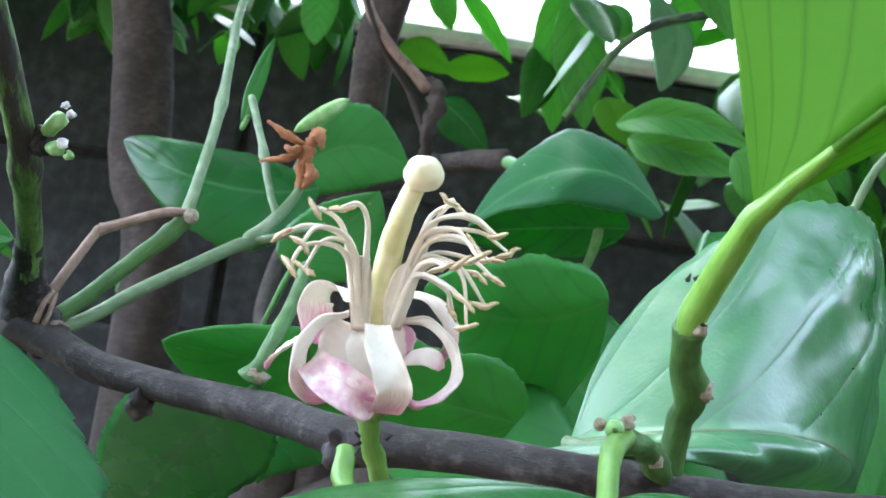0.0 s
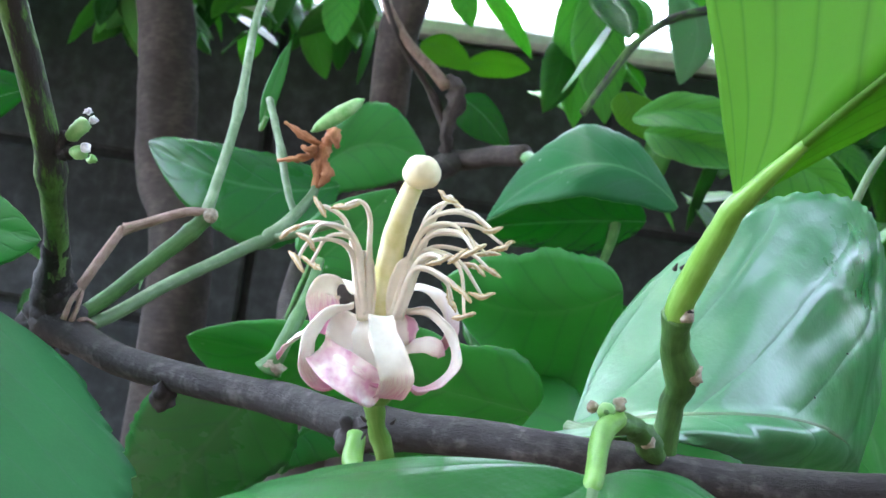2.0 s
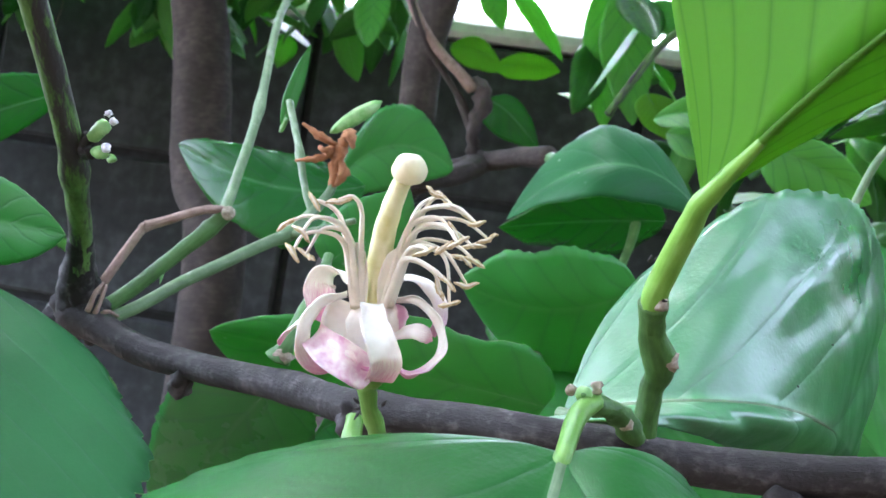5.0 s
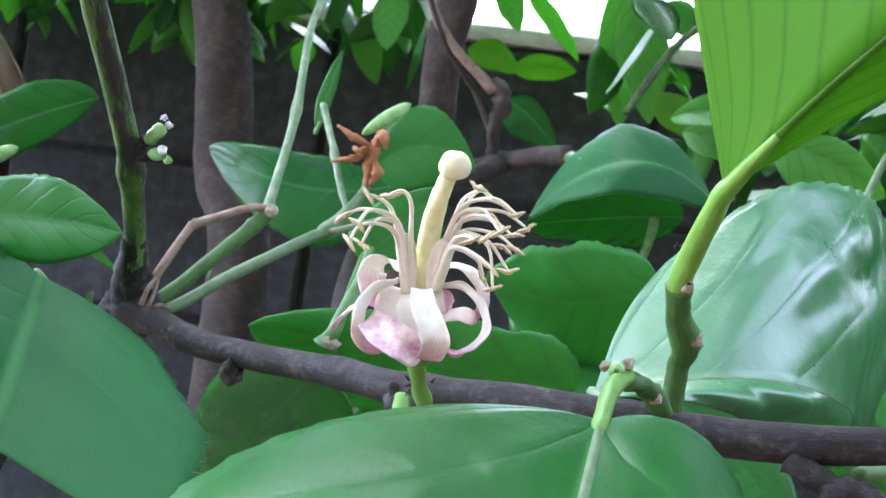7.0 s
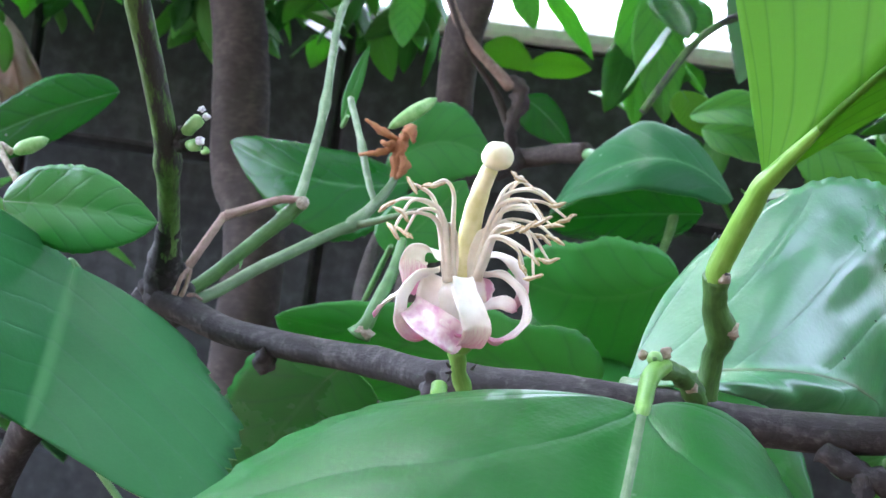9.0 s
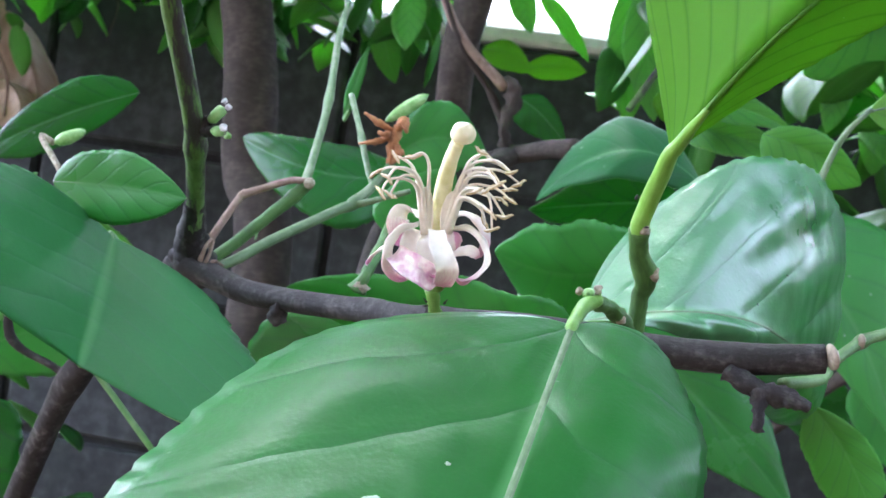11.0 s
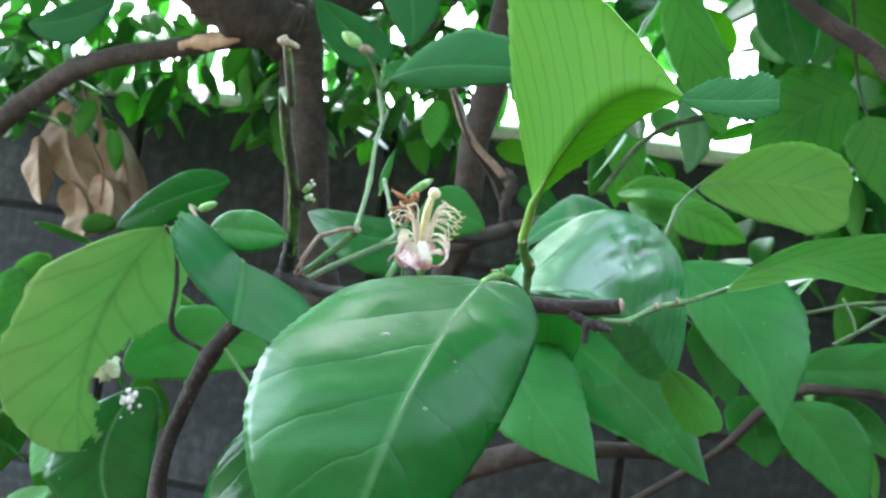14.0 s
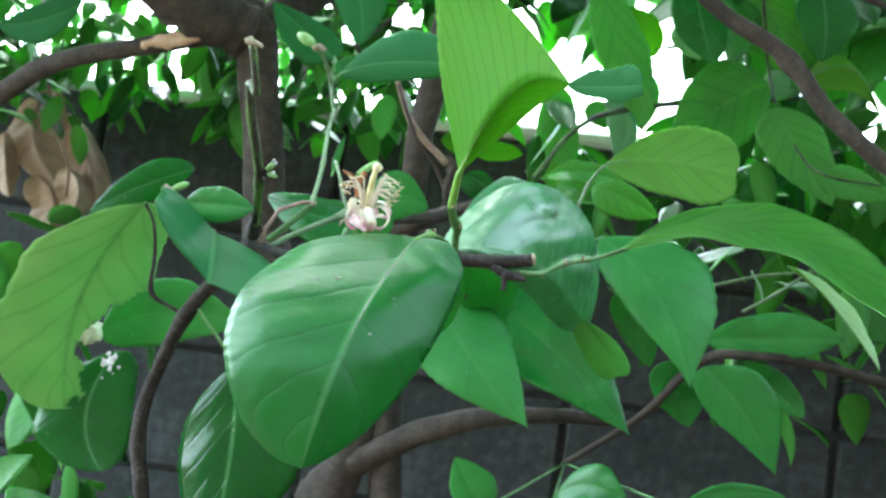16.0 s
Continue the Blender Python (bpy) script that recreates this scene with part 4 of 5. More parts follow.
petal([(-0.0051, 0.1435, 1.2890), (-0.0040, 0.1412, 1.2864), (-0.0021, 0.1402, 1.2832), (-0.0014, 0.1408, 1.2812), (-0.0024, 0.1430, 1.2790), (-0.0041, 0.1465, 1.2777)], 0.0046, (1, 0.3, 0.1), curl=-0.25)
petal([(-0.0092, 0.1450, 1.2896), (-0.0119, 0.1430, 1.2881), (-0.0134, 0.1420, 1.2854), (-0.0137, 0.1425, 1.2818), (-0.0127, 0.1445, 1.2793), (-0.0100, 0.1470, 1.2784)], 0.003, (0.5, 0.85, 0.1))
petal([(-0.0096, 0.1510, 1.2924), (-0.0126, 0.1500, 1.2928), (-0.0146, 0.1495, 1.2912), (-0.0145, 0.1500, 1.2888), (-0.0134, 0.1520, 1.2851)], 0.0056, (0.7, 0.7, -0.1), curl=-0.35)
petal([(-0.0092, 0.1470, 1.2886), (-0.0095, 0.1455, 1.2854), (-0.0085, 0.1450, 1.2824), (-0.0067, 0.1455, 1.2799)], 0.0062, (0.9, 0.3, 0.2), PETAL_PINK, 24, -0.3)
petal([(-0.0021, 0.1470, 1.2899), (0.0015, 0.1455, 1.2900), (0.0045, 0.1445, 1.2875), (0.0055, 0.1445, 1.2845), (0.0042, 0.1455, 1.2818), (0.0014, 0.1465, 1.2799), (-0.0013, 0.1475, 1.2808)], 0.0032, (0.35, -0.9, 0.25), n=40)
petal([(-0.0040, 0.1530, 1.2925), (-0.0013, 0.1520, 1.2938), (0.0022, 0.1510, 1.2930), (0.0045, 0.1510, 1.2901), (0.0046, 0.1520, 1.2873), (0.0036, 0.1540, 1.2852)], 0.0036, (0.5, 0.85, 0.1), PETAL_PINK)
petal([(-0.0018, 0.1470, 1.2850), (0.0008, 0.1455, 1.2863), (0.0034, 0.1450, 1.2860), (0.0040, 0.1460, 1.2850)], 0.0028, (0.1, 0.6, 0.8), PETAL_PINK, 20)
petal([(-0.0160, 0.1540, 1.2849), (-0.0175, 0.1550, 1.2838), (-0.0194, 0.1560, 1.2820), (-0.0207, 0.1570, 1.2798)], 0.0019, (0.5, 0.5, 0.7))
petal([(-0.0125, 0.1435, 1.2835), (-0.0094, 0.1418, 1.2833), (-0.0060, 0.1410, 1.2821), (-0.0036, 0.1425, 1.2797)], 0.0024, (0.2, 0.5, 0.9), n=24, curl=0.3)
petal([(-0.0127, 0.1432, 1.2832), (-0.0094, 0.1414, 1.2814), (-0.0061, 0.1410, 1.2801), (-0.0037, 0.1435, 1.2785)], 0.0054, (0.5, 0.25, 0.85), PETAL_MOTTLED, 24, -0.55, "rolled_petal")
part("rolled_petal", capsule((-0.0029, 0.1480, 1.2894), (-0.0012, 0.1470, 1.2852), 0.0024, 0.0015, 12, 12, 0.4, 0.05), PETAL_PINK, flower)
petal([(-0.0072, 0.1448, 1.2882), (-0.0078, 0.1442, 1.2925), (-0.0085, 0.1430, 1.2975)], 0.003, (1, 0.2, 0), FILAMENT, 16, 0.2, "stamen_strap")
petal([(-0.0034, 0.1452, 1.2891), (-0.0034, 0.1446, 1.2931), (-0.0026, 0.1440, 1.2975)], 0.003, (1, 0.2, 0.2), FILAMENT, 16, 0.2, "stamen_strap")

LEFT_ENDS = [(-0.0147, 0.1390, 1.3024), (-0.0117, 0.1410, 1.3032), (-0.0180, 0.1380, 1.2985), (-0.0152, 0.1360, 1.2977), (-0.0163, 0.1370, 1.2948), (-0.0147, 0.1390, 1.2949)]
RIGHT_ENDS = [(0.0013, 0.1460, 1.3065), (0.0029, 0.1500, 1.3056), (0.0061, 0.1470, 1.3040), (0.0082, 0.1440, 1.3028), (0.0097, 0.1460, 1.3011), (0.0077, 0.1500, 1.2995), (0.0054, 0.1410, 1.3010), (0.0062, 0.1390, 1.2997), (0.0020, 0.1380, 1.2978),
              (0.0042, 0.1420, 1.2986), (0.0086, 0.1460, 1.2974), (0.0054, 0.1400, 1.2940), (0.0079, 0.1450, 1.2940), (0.0062, 0.1420, 1.2908), (0.0039, 0.1490, 1.2925), (0.0062, 0.1520, 1.2973)]
rnd = random.Random(8)
for ends, root, mid in ((LEFT_ENDS, (-0.0074, 0.1455, 1.2885), (-0.0082, 0.1430, 1.2969)), (RIGHT_ENDS, (-0.0034, 0.1460, 1.2895), (-0.0029, 0.1450, 1.2973))):
    for e in ends:
        e, r0, m0 = np.array(e), np.array(root), np.array(mid)
        jit = np.array([rnd.uniform(-0.0012, 0.0012) for _ in range(3)])
        r1 = r0 + jit * 0.5
        m1 = m0 + jit + (e - m0) * 0.16
        reach = e - m1
        size = np.linalg.norm(reach)
        a1 = m1 + reach * (0.28, 0.28, 0) + np.array((0, 0, max(0.6 * reach[2], 0.1 * reach[2]) + 0.17 * size)) + jit * 0.6
        a2 = m1 + reach * (0.74, 0.74, 0) + np.array((0, 0, max(0.97 * reach[2], 0.35 * reach[2]) + 0.14 * size)) + jit
        st = part("stamen", tube([r1, r1 + (m1 - r1) * 0.5, m1, a1, a2, e], [0.0008, 0.00065, 0.00042, 0.00034, 0.0003, 0.00022], 6, 30, 0.03), FILAMENT, flower)
        d = np.array([rnd.choice((-1, 1)) * rnd.uniform(0.4, 1), rnd.uniform(-0.3, 0.3), rnd.uniform(-0.9, 0.6)])
        d = d / np.linalg.norm(d) * rnd.uniform(0.0012, 0.0016)
        k = np.array([rnd.uniform(-1, 1), rnd.uniform(-1, 1), rnd.uniform(-1, 1)]) * 0.0004
        d, hook = d * 1.25, np.cross(d, (0, 1, 0)) * rnd.uniform(-0.35, 0.35)
        pod = part("anther", tube([e - d, e - d * 0.55 + k * 0.5, e + k, e + d * 0.6 + hook * 0.4, e + d + hook], [0.00014, 0.00034, 0.0004, 0.00036, 0.00012], 7, 12, 0.18, (), rnd.randint(0, 99)), ANTHER, st)
        part("pollen_seam", tube([e - d * 0.8 + (0, -0.0003, 0.0001), e + k + (0, -0.0004, 0.0001), e + d * 0.8 + hook * 0.7 + (0, -0.0003, 0.0001)], [0.00008, 0.00016, 0.00008], 5, 9, 0.1), FILAMENT, pod)

# ---- leafy branch behind the flower ----
back = thing("lemon_branch", (-0.0472, 0.7400, 1.3722), "leafy lemon branch behind the flower in shade", "branch")
part("stem", tube([(-0.1698, 0.7600, 1.3078), (-0.1089, 0.7500, 1.3258), (-0.0429, 0.7400, 1.3552), (0.0021, 0.7000, 1.3623)], [0.005, 0.006, 0.007, 0.006], 12, 34, 0.08, ((0.5, 0.06, 0.2),)), TRUNK, back)
part("stem", tube([(-0.1053, 0.7000, 1.4658), (-0.0854, 0.7200, 1.4227), (-0.0606, 0.7350, 1.3919), (-0.0429, 0.7400, 1.3552)], [0.0014, 0.0016, 0.0024, 0.003], 8, 30, 0.14, ((0.7, 0.05, 0.5),)), TRUNK, back)
part("knob", tube([(-0.0584, 0.7350, 1.4040), (-0.0490, 0.7300, 1.4020), (-0.0460, 0.7300, 1.3920), (-0.0490, 0.7300, 1.3750), (-0.0480, 0.7350, 1.3600)], [0.003, 0.005, 0.0052, 0.004, 0.004], 8, 24, 0.25, (), 41), TRUNK, back, "knobbly dry brown stub")
part("stem", tube([(-0.0429, 0.7400, 1.3552), (-0.0541, 0.7000, 1.3426), (-0.0886, 0.6200, 1.3256), (-0.0960, 0.5800, 1.2953), (-0.0864, 0.5000, 1.2585), (-0.0472, 0.4200, 1.2543)], [0.008, 0.006, 0.005, 0.004, 0.003, 0.003], 10, 36, 0.08), TRUNK, back)
part("stem", tube([(0.0028, 0.6800, 1.3589), (0.0463, 0.5600, 1.3358), (0.0457, 0.5600, 1.3008), (0.0267, 0.5000, 1.2753), (0.0113, 0.4200, 1.2588), (0.0192, 0.3700, 1.2542)], [0.004, 0.003, 0.002, 0.002, 0.0015, 0.0012], 10, 36, 0.05), TWIG_GREEN, back)
leaf(back, (-0.0089, 0.4700, 1.2612), (0.0270, 0.4400, 1.2170), (0.0725, 0.4233, 1.1769), (0.0544, 0.4500, 1.2351), (-0.0075, 0.4400, 1.2021), "pointed mid green drooping leaf", LEAF_MID, wide=0.36, blunt=1.15, seed=11)
leaf(back, (-0.0108, 0.6000, 1.2847), (0.0721, 0.5750, 1.2378), (0.147, 0.556, 1.174), (0.1051, 0.5850, 1.2612), (0.0417, 0.5700, 1.2094), "long pointed green drooping leaf", LEAF_MID, wide=0.36, blunt=1.15, seed=12)
leaf(back, (0.0713, 0.5000, 1.3324), (0.0312, 0.4700, 1.3420), (-0.008, 0.5077, 1.3153), (0.0283, 0.4600, 1.3274), (0.0272, 0.5000, 1.3607), "domed green leaf", LEAF_DULL, wide=0.42, cup=0.1, seed=20)
leaf(back, (0.0633, 0.5500, 1.3266), (0.0287, 0.5500, 1.3218), (-0.0134, 0.5500, 1.3123), (0.0295, 0.6200, 1.3053), (0.0290, 0.5300, 1.3356), "dark green shaded leaf", seed=21)
leaf(back, (-0.0817, 0.5600, 1.3226), (-0.1203, 0.5300, 1.3154), (-0.1738, 0.5500, 1.3289), (-0.1140, 0.5200, 1.2886), (-0.1338, 0.5400, 1.3332), "broad green leaf with upturned edge", wide=0.45, blunt=0.75, seed=22)
leaf(back, (-0.1000, 0.5800, 1.3229), (-0.0748, 0.5800, 1.3455), (-0.0422, 0.5800, 1.3387), (-0.0750, 0.5800, 1.3676), (-0.0717, 0.5800, 1.3238), "broad mid green leaf", LEAF_MID, wide=0.45, blunt=0.75, seed=23)
leaf(back, (0.0479, 0.4200, 1.2945), (0.0176, 0.4200, 1.2825), (-0.0167, 0.4200, 1.2873), (0.0311, 0.4900, 1.2441), (0.0135, 0.4100, 1.3044), "large dark green leaf with fine side veins", LEAF_MID, wide=0.45, blunt=0.75, seed=24)
leaf(back, (0.0213, 0.3600, 1.2537), (-0.0256, 0.3500, 1.2586), (-0.0845, 0.3400, 1.2624), (-0.0361, 0.4000, 1.2280), (-0.0140, 0.3400, 1.2756), "long green leaf under the flower", LEAF_MID, wide=0.42, blunt=0.6, seed=25)
leaf(back, (-0.0531, 0.3100, 1.2538), (-0.0750, 0.3400, 1.2297), (-0.1044, 0.3800, 1.1850), (-0.0554, 0.3500, 1.2221), (-0.0963, 0.3400, 1.2393), "dark green leaf below the branch", LEAF_MID, LEAF_MID, stalk=((-0.0647, 0.4000, 1.2488),), seed=26)
leaf(back, (-0.0490, 0.3300, 1.2887), (-0.0381, 0.3300, 1.3009), (-0.0279, 0.3300, 1.3147), (-0.0495, 0.3300, 1.3046), (-0.0263, 0.3300, 1.2937), "small green leaf behind the style", LEAF_MID, stalk=((-0.0864, 0.5000, 1.2585),), seed=27)
leaf(back, (-0.0602, 0.4000, 1.2178), (-0.0494, 0.4000, 1.2322), (-0.0237, 0.4000, 1.2299), (-0.0464, 0.4000, 1.2411), (-0.0518, 0.4000, 1.2191), "dark green leaf", stalk=((-0.0472, 0.4200, 1.2543),), seed=28)
leaf(back, (-0.2646, 0.6200, 1.3524), (-0.3044, 0.6000, 1.3294), (-0.3481, 0.6000, 1.3027), (-0.3089, 0.6000, 1.3074), (-0.3049, 0.6000, 1.3498), "dark green shaded leaf", wide=0.45, seed=29)
leaf(back, (-0.1299, 0.2350, 1.2883), (-0.1068, 0.2300, 1.2895), (-0.0864, 0.2250, 1.2890), (-0.1083, 0.2300, 1.2999), (-0.1059, 0.2300, 1.2788), "mid green leaf with pale midrib", LEAF_MID, seed=30)

# ---- low leafy branch to the right ----
low = thing("lemon_branch", (0.2155, 0.8000, 1.2416), "leafy lemon branch low in front of the wall", "branch")
part("stem", tube([(0.0938, 0.9000, 1.1150), (0.1641, 0.8600, 1.1755), (0.2155, 0.8000, 1.2416), (0.2637, 0.8000, 1.2537), (0.3434, 0.8500, 1.2529), (0.4344, 0.9000, 1.2410)], [0.004, 0.004, 0.005, 0.005, 0.005, 0.006], 10, 34, 0.08), TRUNK, low)
leaf(low, (0.2172, 0.7800, 1.2364), (0.2577, 0.7800, 1.1990), (0.2966, 0.7800, 1.1424), (0.2933, 0.7800, 1.2165), (0.2322, 0.7800, 1.1861), "pointed dark green leaf", LEAF_MID, wide=0.36, blunt=1.15, seed=31)
leaf(low, (0.1838, 0.8200, 1.2373), (0.2002, 0.8400, 1.2047), (0.2148, 0.8500, 1.1738), (0.2265, 0.8400, 1.2141), (0.1747, 0.8400, 1.2012), "dark green leaf", LEAF_MID, seed=32)
leaf(low, (0.2202, 0.8200, 1.2640), (0.2916, 0.8200, 1.2745), (0.3525, 0.8200, 1.2814), (0.2942, 0.8200, 1.3016), (0.2941, 0.8200, 1.2521), "wavy grey-green leaf", LEAF_MID, wave=0.1, seed=33)
leaf(low, (0.2659, 0.8600, 1.2483), (0.3000, 0.8800, 1.2231), (0.3328, 0.8800, 1.1981), (0.3193, 0.8800, 1.2317), (0.2899, 0.8800, 1.2099), "narrow grey-green leaf", LEAF_MID, seed=34)
leaf(low, (0.1233, 0.6000, 1.2871), (0.1435, 0.6200, 1.2615), (0.1593, 0.6200, 1.2296), (0.1601, 0.6200, 1.2636), (0.1299, 0.6200, 1.2548), "small dark green leaf", LEAF_MID, stalk=((0.2155, 0.8000, 1.2416),), seed=35)
leaf(low, (0.0884, 0.8000, 1.0889), (0.1202, 0.7800, 1.1068), (0.1592, 0.7600, 1.0984), (0.1284, 0.7800, 1.1300), (0.1120, 0.7800, 1.0836), "green leaf low by the wall", LEAF_MID, stalk=((0.0938, 0.9000, 1.1150),), seed=36)
leaf(low, (0.0302, 0.7000, 1.0810), (0.0120, 0.7000, 1.0991), (-0.0044, 0.7000, 1.1228), (-0.0023, 0.7000, 1.0865), (0.0314, 0.7000, 1.1123), "green leaf low by the wall", LEAF_MID, stalk=((0.0938, 0.9000, 1.1150),), seed=37)
leaf(low, (0.2027, 0.7000, 1.1066), (0.2406, 0.7000, 1.1275), (0.2951, 0.7000, 1.1305), (0.2447, 0.7000, 1.1357), (0.2434, 0.7000, 1.1026), "green leaf low by the wall", LEAF_MID, stalk=((0.0938, 0.9000, 1.1150),), seed=38)

for a, m, e, r in (((0.2137, 0.7200, 1.3129), (0.2561, 0.7200, 1.3272), (0.3012, 0.7200, 1.3360), 0.0016), ((0.2398, 0.7000, 1.2906), (0.2692, 0.7100, 1.3115), (0.2916, 0.7200, 1.3306), 0.0017), ((0.2454, 0.7200, 1.3301), (0.2536, 0.7100, 1.3147), (0.2563, 0.7000, 1.3015), 0.0012), ((0.3012, 0.7200, 1.3360), (0.3464, 0.7500, 1.3503), (0.3944, 0.7800, 1.3530), 0.0016)):
    part("twig", tube([a, m, e], [r, r * 0.9, r * 0.7], 7, 14, 0.08, ((0.5, 0.06, 0.3),)), TWIG_PALE, low)

# ---- the tree ----
tree = thing("lemon_tree", (-0.36, 1.02, 0), "old lemon tree with two dark trunks in front of the wall", "tree")
part("trunk", tube([(-0.30, 0.98, -0.02), (-0.30, 1.0, 0.5), (-0.2759, 1.0000, 1.1890), (-0.3085, 1.0200, 1.3387), (-0.3364, 1.0300, 1.4796), (-0.3599, 1.0300, 1.5786), (-0.4095, 1.0300, 1.6618), (-0.4764, 1.0300, 1.8050)], [0.05, 0.033, 0.028, 0.025, 0.024, 0.027, 0.03, 0.028], 16, 60, 0.06), TRUNK, tree, "rough dark brown trunk")
part("limb", tube([(-0.3639, 1.0200, 1.5755), (-0.4036, 1.0000, 1.5877), (-0.4590, 0.9800, 1.6123), (-0.5255, 0.9500, 1.6463)], [0.036, 0.038, 0.036, 0.03], 12, 24, 0.08), TRUNK, tree)
part("limb", tube([(-0.3584, 1.0300, 1.5933), (-0.3202, 1.0500, 1.6248), (-0.2636, 1.1000, 1.6753), (-0.1644, 1.1000, 1.7224)], [0.02, 0.018, 0.016, 0.014], 12, 24, 0.08), TRUNK, tree)
part("limb", tube([(-0.3617, 1.0100, 1.5803), (-0.4069, 1.0000, 1.5616), (-0.4922, 1.0000, 1.5415), (-0.5948, 1.0200, 1.5193), (-0.6666, 1.0500, 1.4930), (-0.7491, 1.1000, 1.4491), (-0.8400, 1.1500, 1.3700), (-0.9300, 1.2000, 1.2400)], [0.014, 0.012, 0.012, 0.012, 0.013, 0.013, 0.014, 0.015], 12, 46, 0.06), TRUNK, tree, "curved horizontal limb")
part("peeled_patch", tube([(-0.3988, 0.9920, 1.5631), (-0.4318, 0.9900, 1.5550), (-0.4599, 0.9900, 1.5479), (-0.4876, 0.9920, 1.5413)], [0.006, 0.009, 0.009, 0.006], 10, 18, 0.15), PEELED, tree, "pale peeled bark")
part("trunk", tube([(0.0, 0.95, -0.02), (-0.05, 0.93, 0.6), (-0.1209, 0.9200, 1.2474), (-0.1109, 0.9000, 1.3494), (-0.1098, 0.8900, 1.4375), (-0.0995, 0.8800, 1.5132), (-0.0913, 0.8800, 1.6425), (-0.0830, 0.8800, 1.7734)], [0.036, 0.026, 0.016, 0.0135, 0.014, 0.016, 0.016, 0.015], 14, 50, 0.06), TRUNK, tree, "slim leaning brown trunk")
part("limb", tube([(-0.1174, 0.9200, 1.2223), (-0.1446, 0.9200, 1.0916), (-0.1741, 0.9200, 1.0242)], [0.02, 0.025, 0.03], 12, 20, 0.06), TRUNK, tree)
part("limb", tube([(-0.1776, 0.9200, 1.0489), (-0.0922, 0.9000, 1.1099), (-0.0213, 0.9000, 1.1446), (0.0626, 0.9200, 1.1616), (0.1370, 0.9500, 1.1643)], [0.016, 0.014, 0.012, 0.009, 0.006], 12, 26, 0.06), TRUNK, tree, "low sideways limb")
part("limb", tube([(0.0861, 0.7000, 1.6500), (0.1853, 0.7000, 1.5689), (0.2515, 0.7000, 1.5298), (0.2976, 0.7000, 1.4789), (0.3623, 0.7000, 1.4338), (0.4483, 0.7000, 1.4051)], [0.007, 0.0075, 0.008, 0.009, 0.009, 0.009], 12, 40, 0.05, ((0.42, 0.02, 0.3),)), TRUNK, tree, "smooth brown slanting limb")
part("twig", tube([(0.0319, 0.7500, 1.3980), (0.0650, 0.8000, 1.4601), (0.1078, 0.8500, 1.4938), (0.1930, 0.9300, 1.5296), (0.3055, 1.0000, 1.5591)], [0.0025, 0.003, 0.0034, 0.0034, 0.003], 8, 34, 0.06, ((0.7, 0.02, 0.4),)), BARK_GREEN, tree)
part("twig", tube([(-0.1131, 0.7200, 1.4805), (-0.0897, 0.7200, 1.4325), (-0.0530, 0.7300, 1.3992)], [0.003, 0.003, 0.004], 8, 16, 0.08), BROWN_TWIG, tree)

# hanging leaves of the crown


def crown_leaf(rng, at, length, down, nu=9, nv=4):
    """A leaf at a place that hangs or leans as rng says."""
    a = rng.uniform(0, 6.28)
    out = Vector((math.cos(a), math.sin(a), 0))
    d = (out * math.cos(down) + Vector((0, 0, -math.sin(down)))).normalized()
    s = d.cross(Vector((rng.uniform(-0.5, 0.5), rng.uniform(-0.5, 0.5), 1))).normalized()
    n = s.cross(d)
    at = Vector(at)
    w = length * rng.uniform(0.2, 0.27)
    mid = at + d * length * 0.5 + n * length * rng.uniform(-0.04, 0.1)
    fold = rng.uniform(0, 0.35)
    return leaf_mesh(at, mid, at + d * length, mid - s * w + n * w * fold, mid + s * w + n * w * fold, 0.0004, nu=nu, nv=nv, seed=rng.randint(0, 999), teeth=0.0)[0]


def joined(meshes):
    bm = bmesh.new()
    for m in meshes:
        bm.from_mesh(m)
        bpy.data.meshes.remove(m)
    me = bpy.data.meshes.new("crown")
    bm.to_mesh(me)
    bm.free()
    return me


SKY_GAPS = [((0.08, -0.3, 1.26), (-0.57, 1.4, 1.575), 0.042), ((0.06, -0.3, 1.28), (0.14, 1.2, 1.535), 0.05), ((0.06, -0.3, 1.28), (-0.06, 1.4, 1.6), 0.05)]


def in_gap(at):
    """Whether a place lies in one of the holes of the crown through which the sky shows."""
    for a, b, r in SKY_GAPS:
        a, d = Vector(a), (Vector(b) - Vector(a)).normalized()
        v = Vector(at) - a
        if (v - d * v.dot(d)).length < r:
            return True
    return False


def crown(parent, name, boxes, count, sizes, mats, seed, label, downs=(0.2, 1.3)):
    rng = random.Random(seed)
    ms = []
    for i in range(count):
        b = boxes[i % len(boxes)]
        at = [rng.uniform(b[j], b[j + 3]) for j in range(3)]
        if in_gap(at):
            continue
        ms.append(crown_leaf(rng, at, rng.uniform(*sizes), rng.uniform(*downs)))
    ob = part(name, joined(ms), mats, parent, label)
    tagged(ob, kind="stuff")
    return ob


# The last box is unseen crown overhead, added to shade what hangs below.
crown(tree, "crown", [(-1.1, 0.75, 1.66, -0.35, 1.35, 1.95), (-0.3, 1.0, 1.68, 0.1, 1.35, 2.0), (0.15, 0.85, 1.62, 1.0, 1.3, 1.95), (-1.3, 0.3, 1.8, 1.3, 1.4, 2.4)], 760, (0.06, 0.12), [LEAF_FAR, LEAF_UNDER], 5, "crown of hanging green leaves with gaps of sky")
crown(tree, "crown", [(-1.05, 0.95, 1.55, -0.42, 1.36, 1.85), (-1.3, 1.0, 1.45, -0.75, 1.36, 1.75), (-0.42, 1.1, 1.6, -0.1, 1.36, 1.8)], 170, (0.045, 0.08), [LEAF_FAR, LEAF_UNDER], 15, "small dense leaves over the wall")
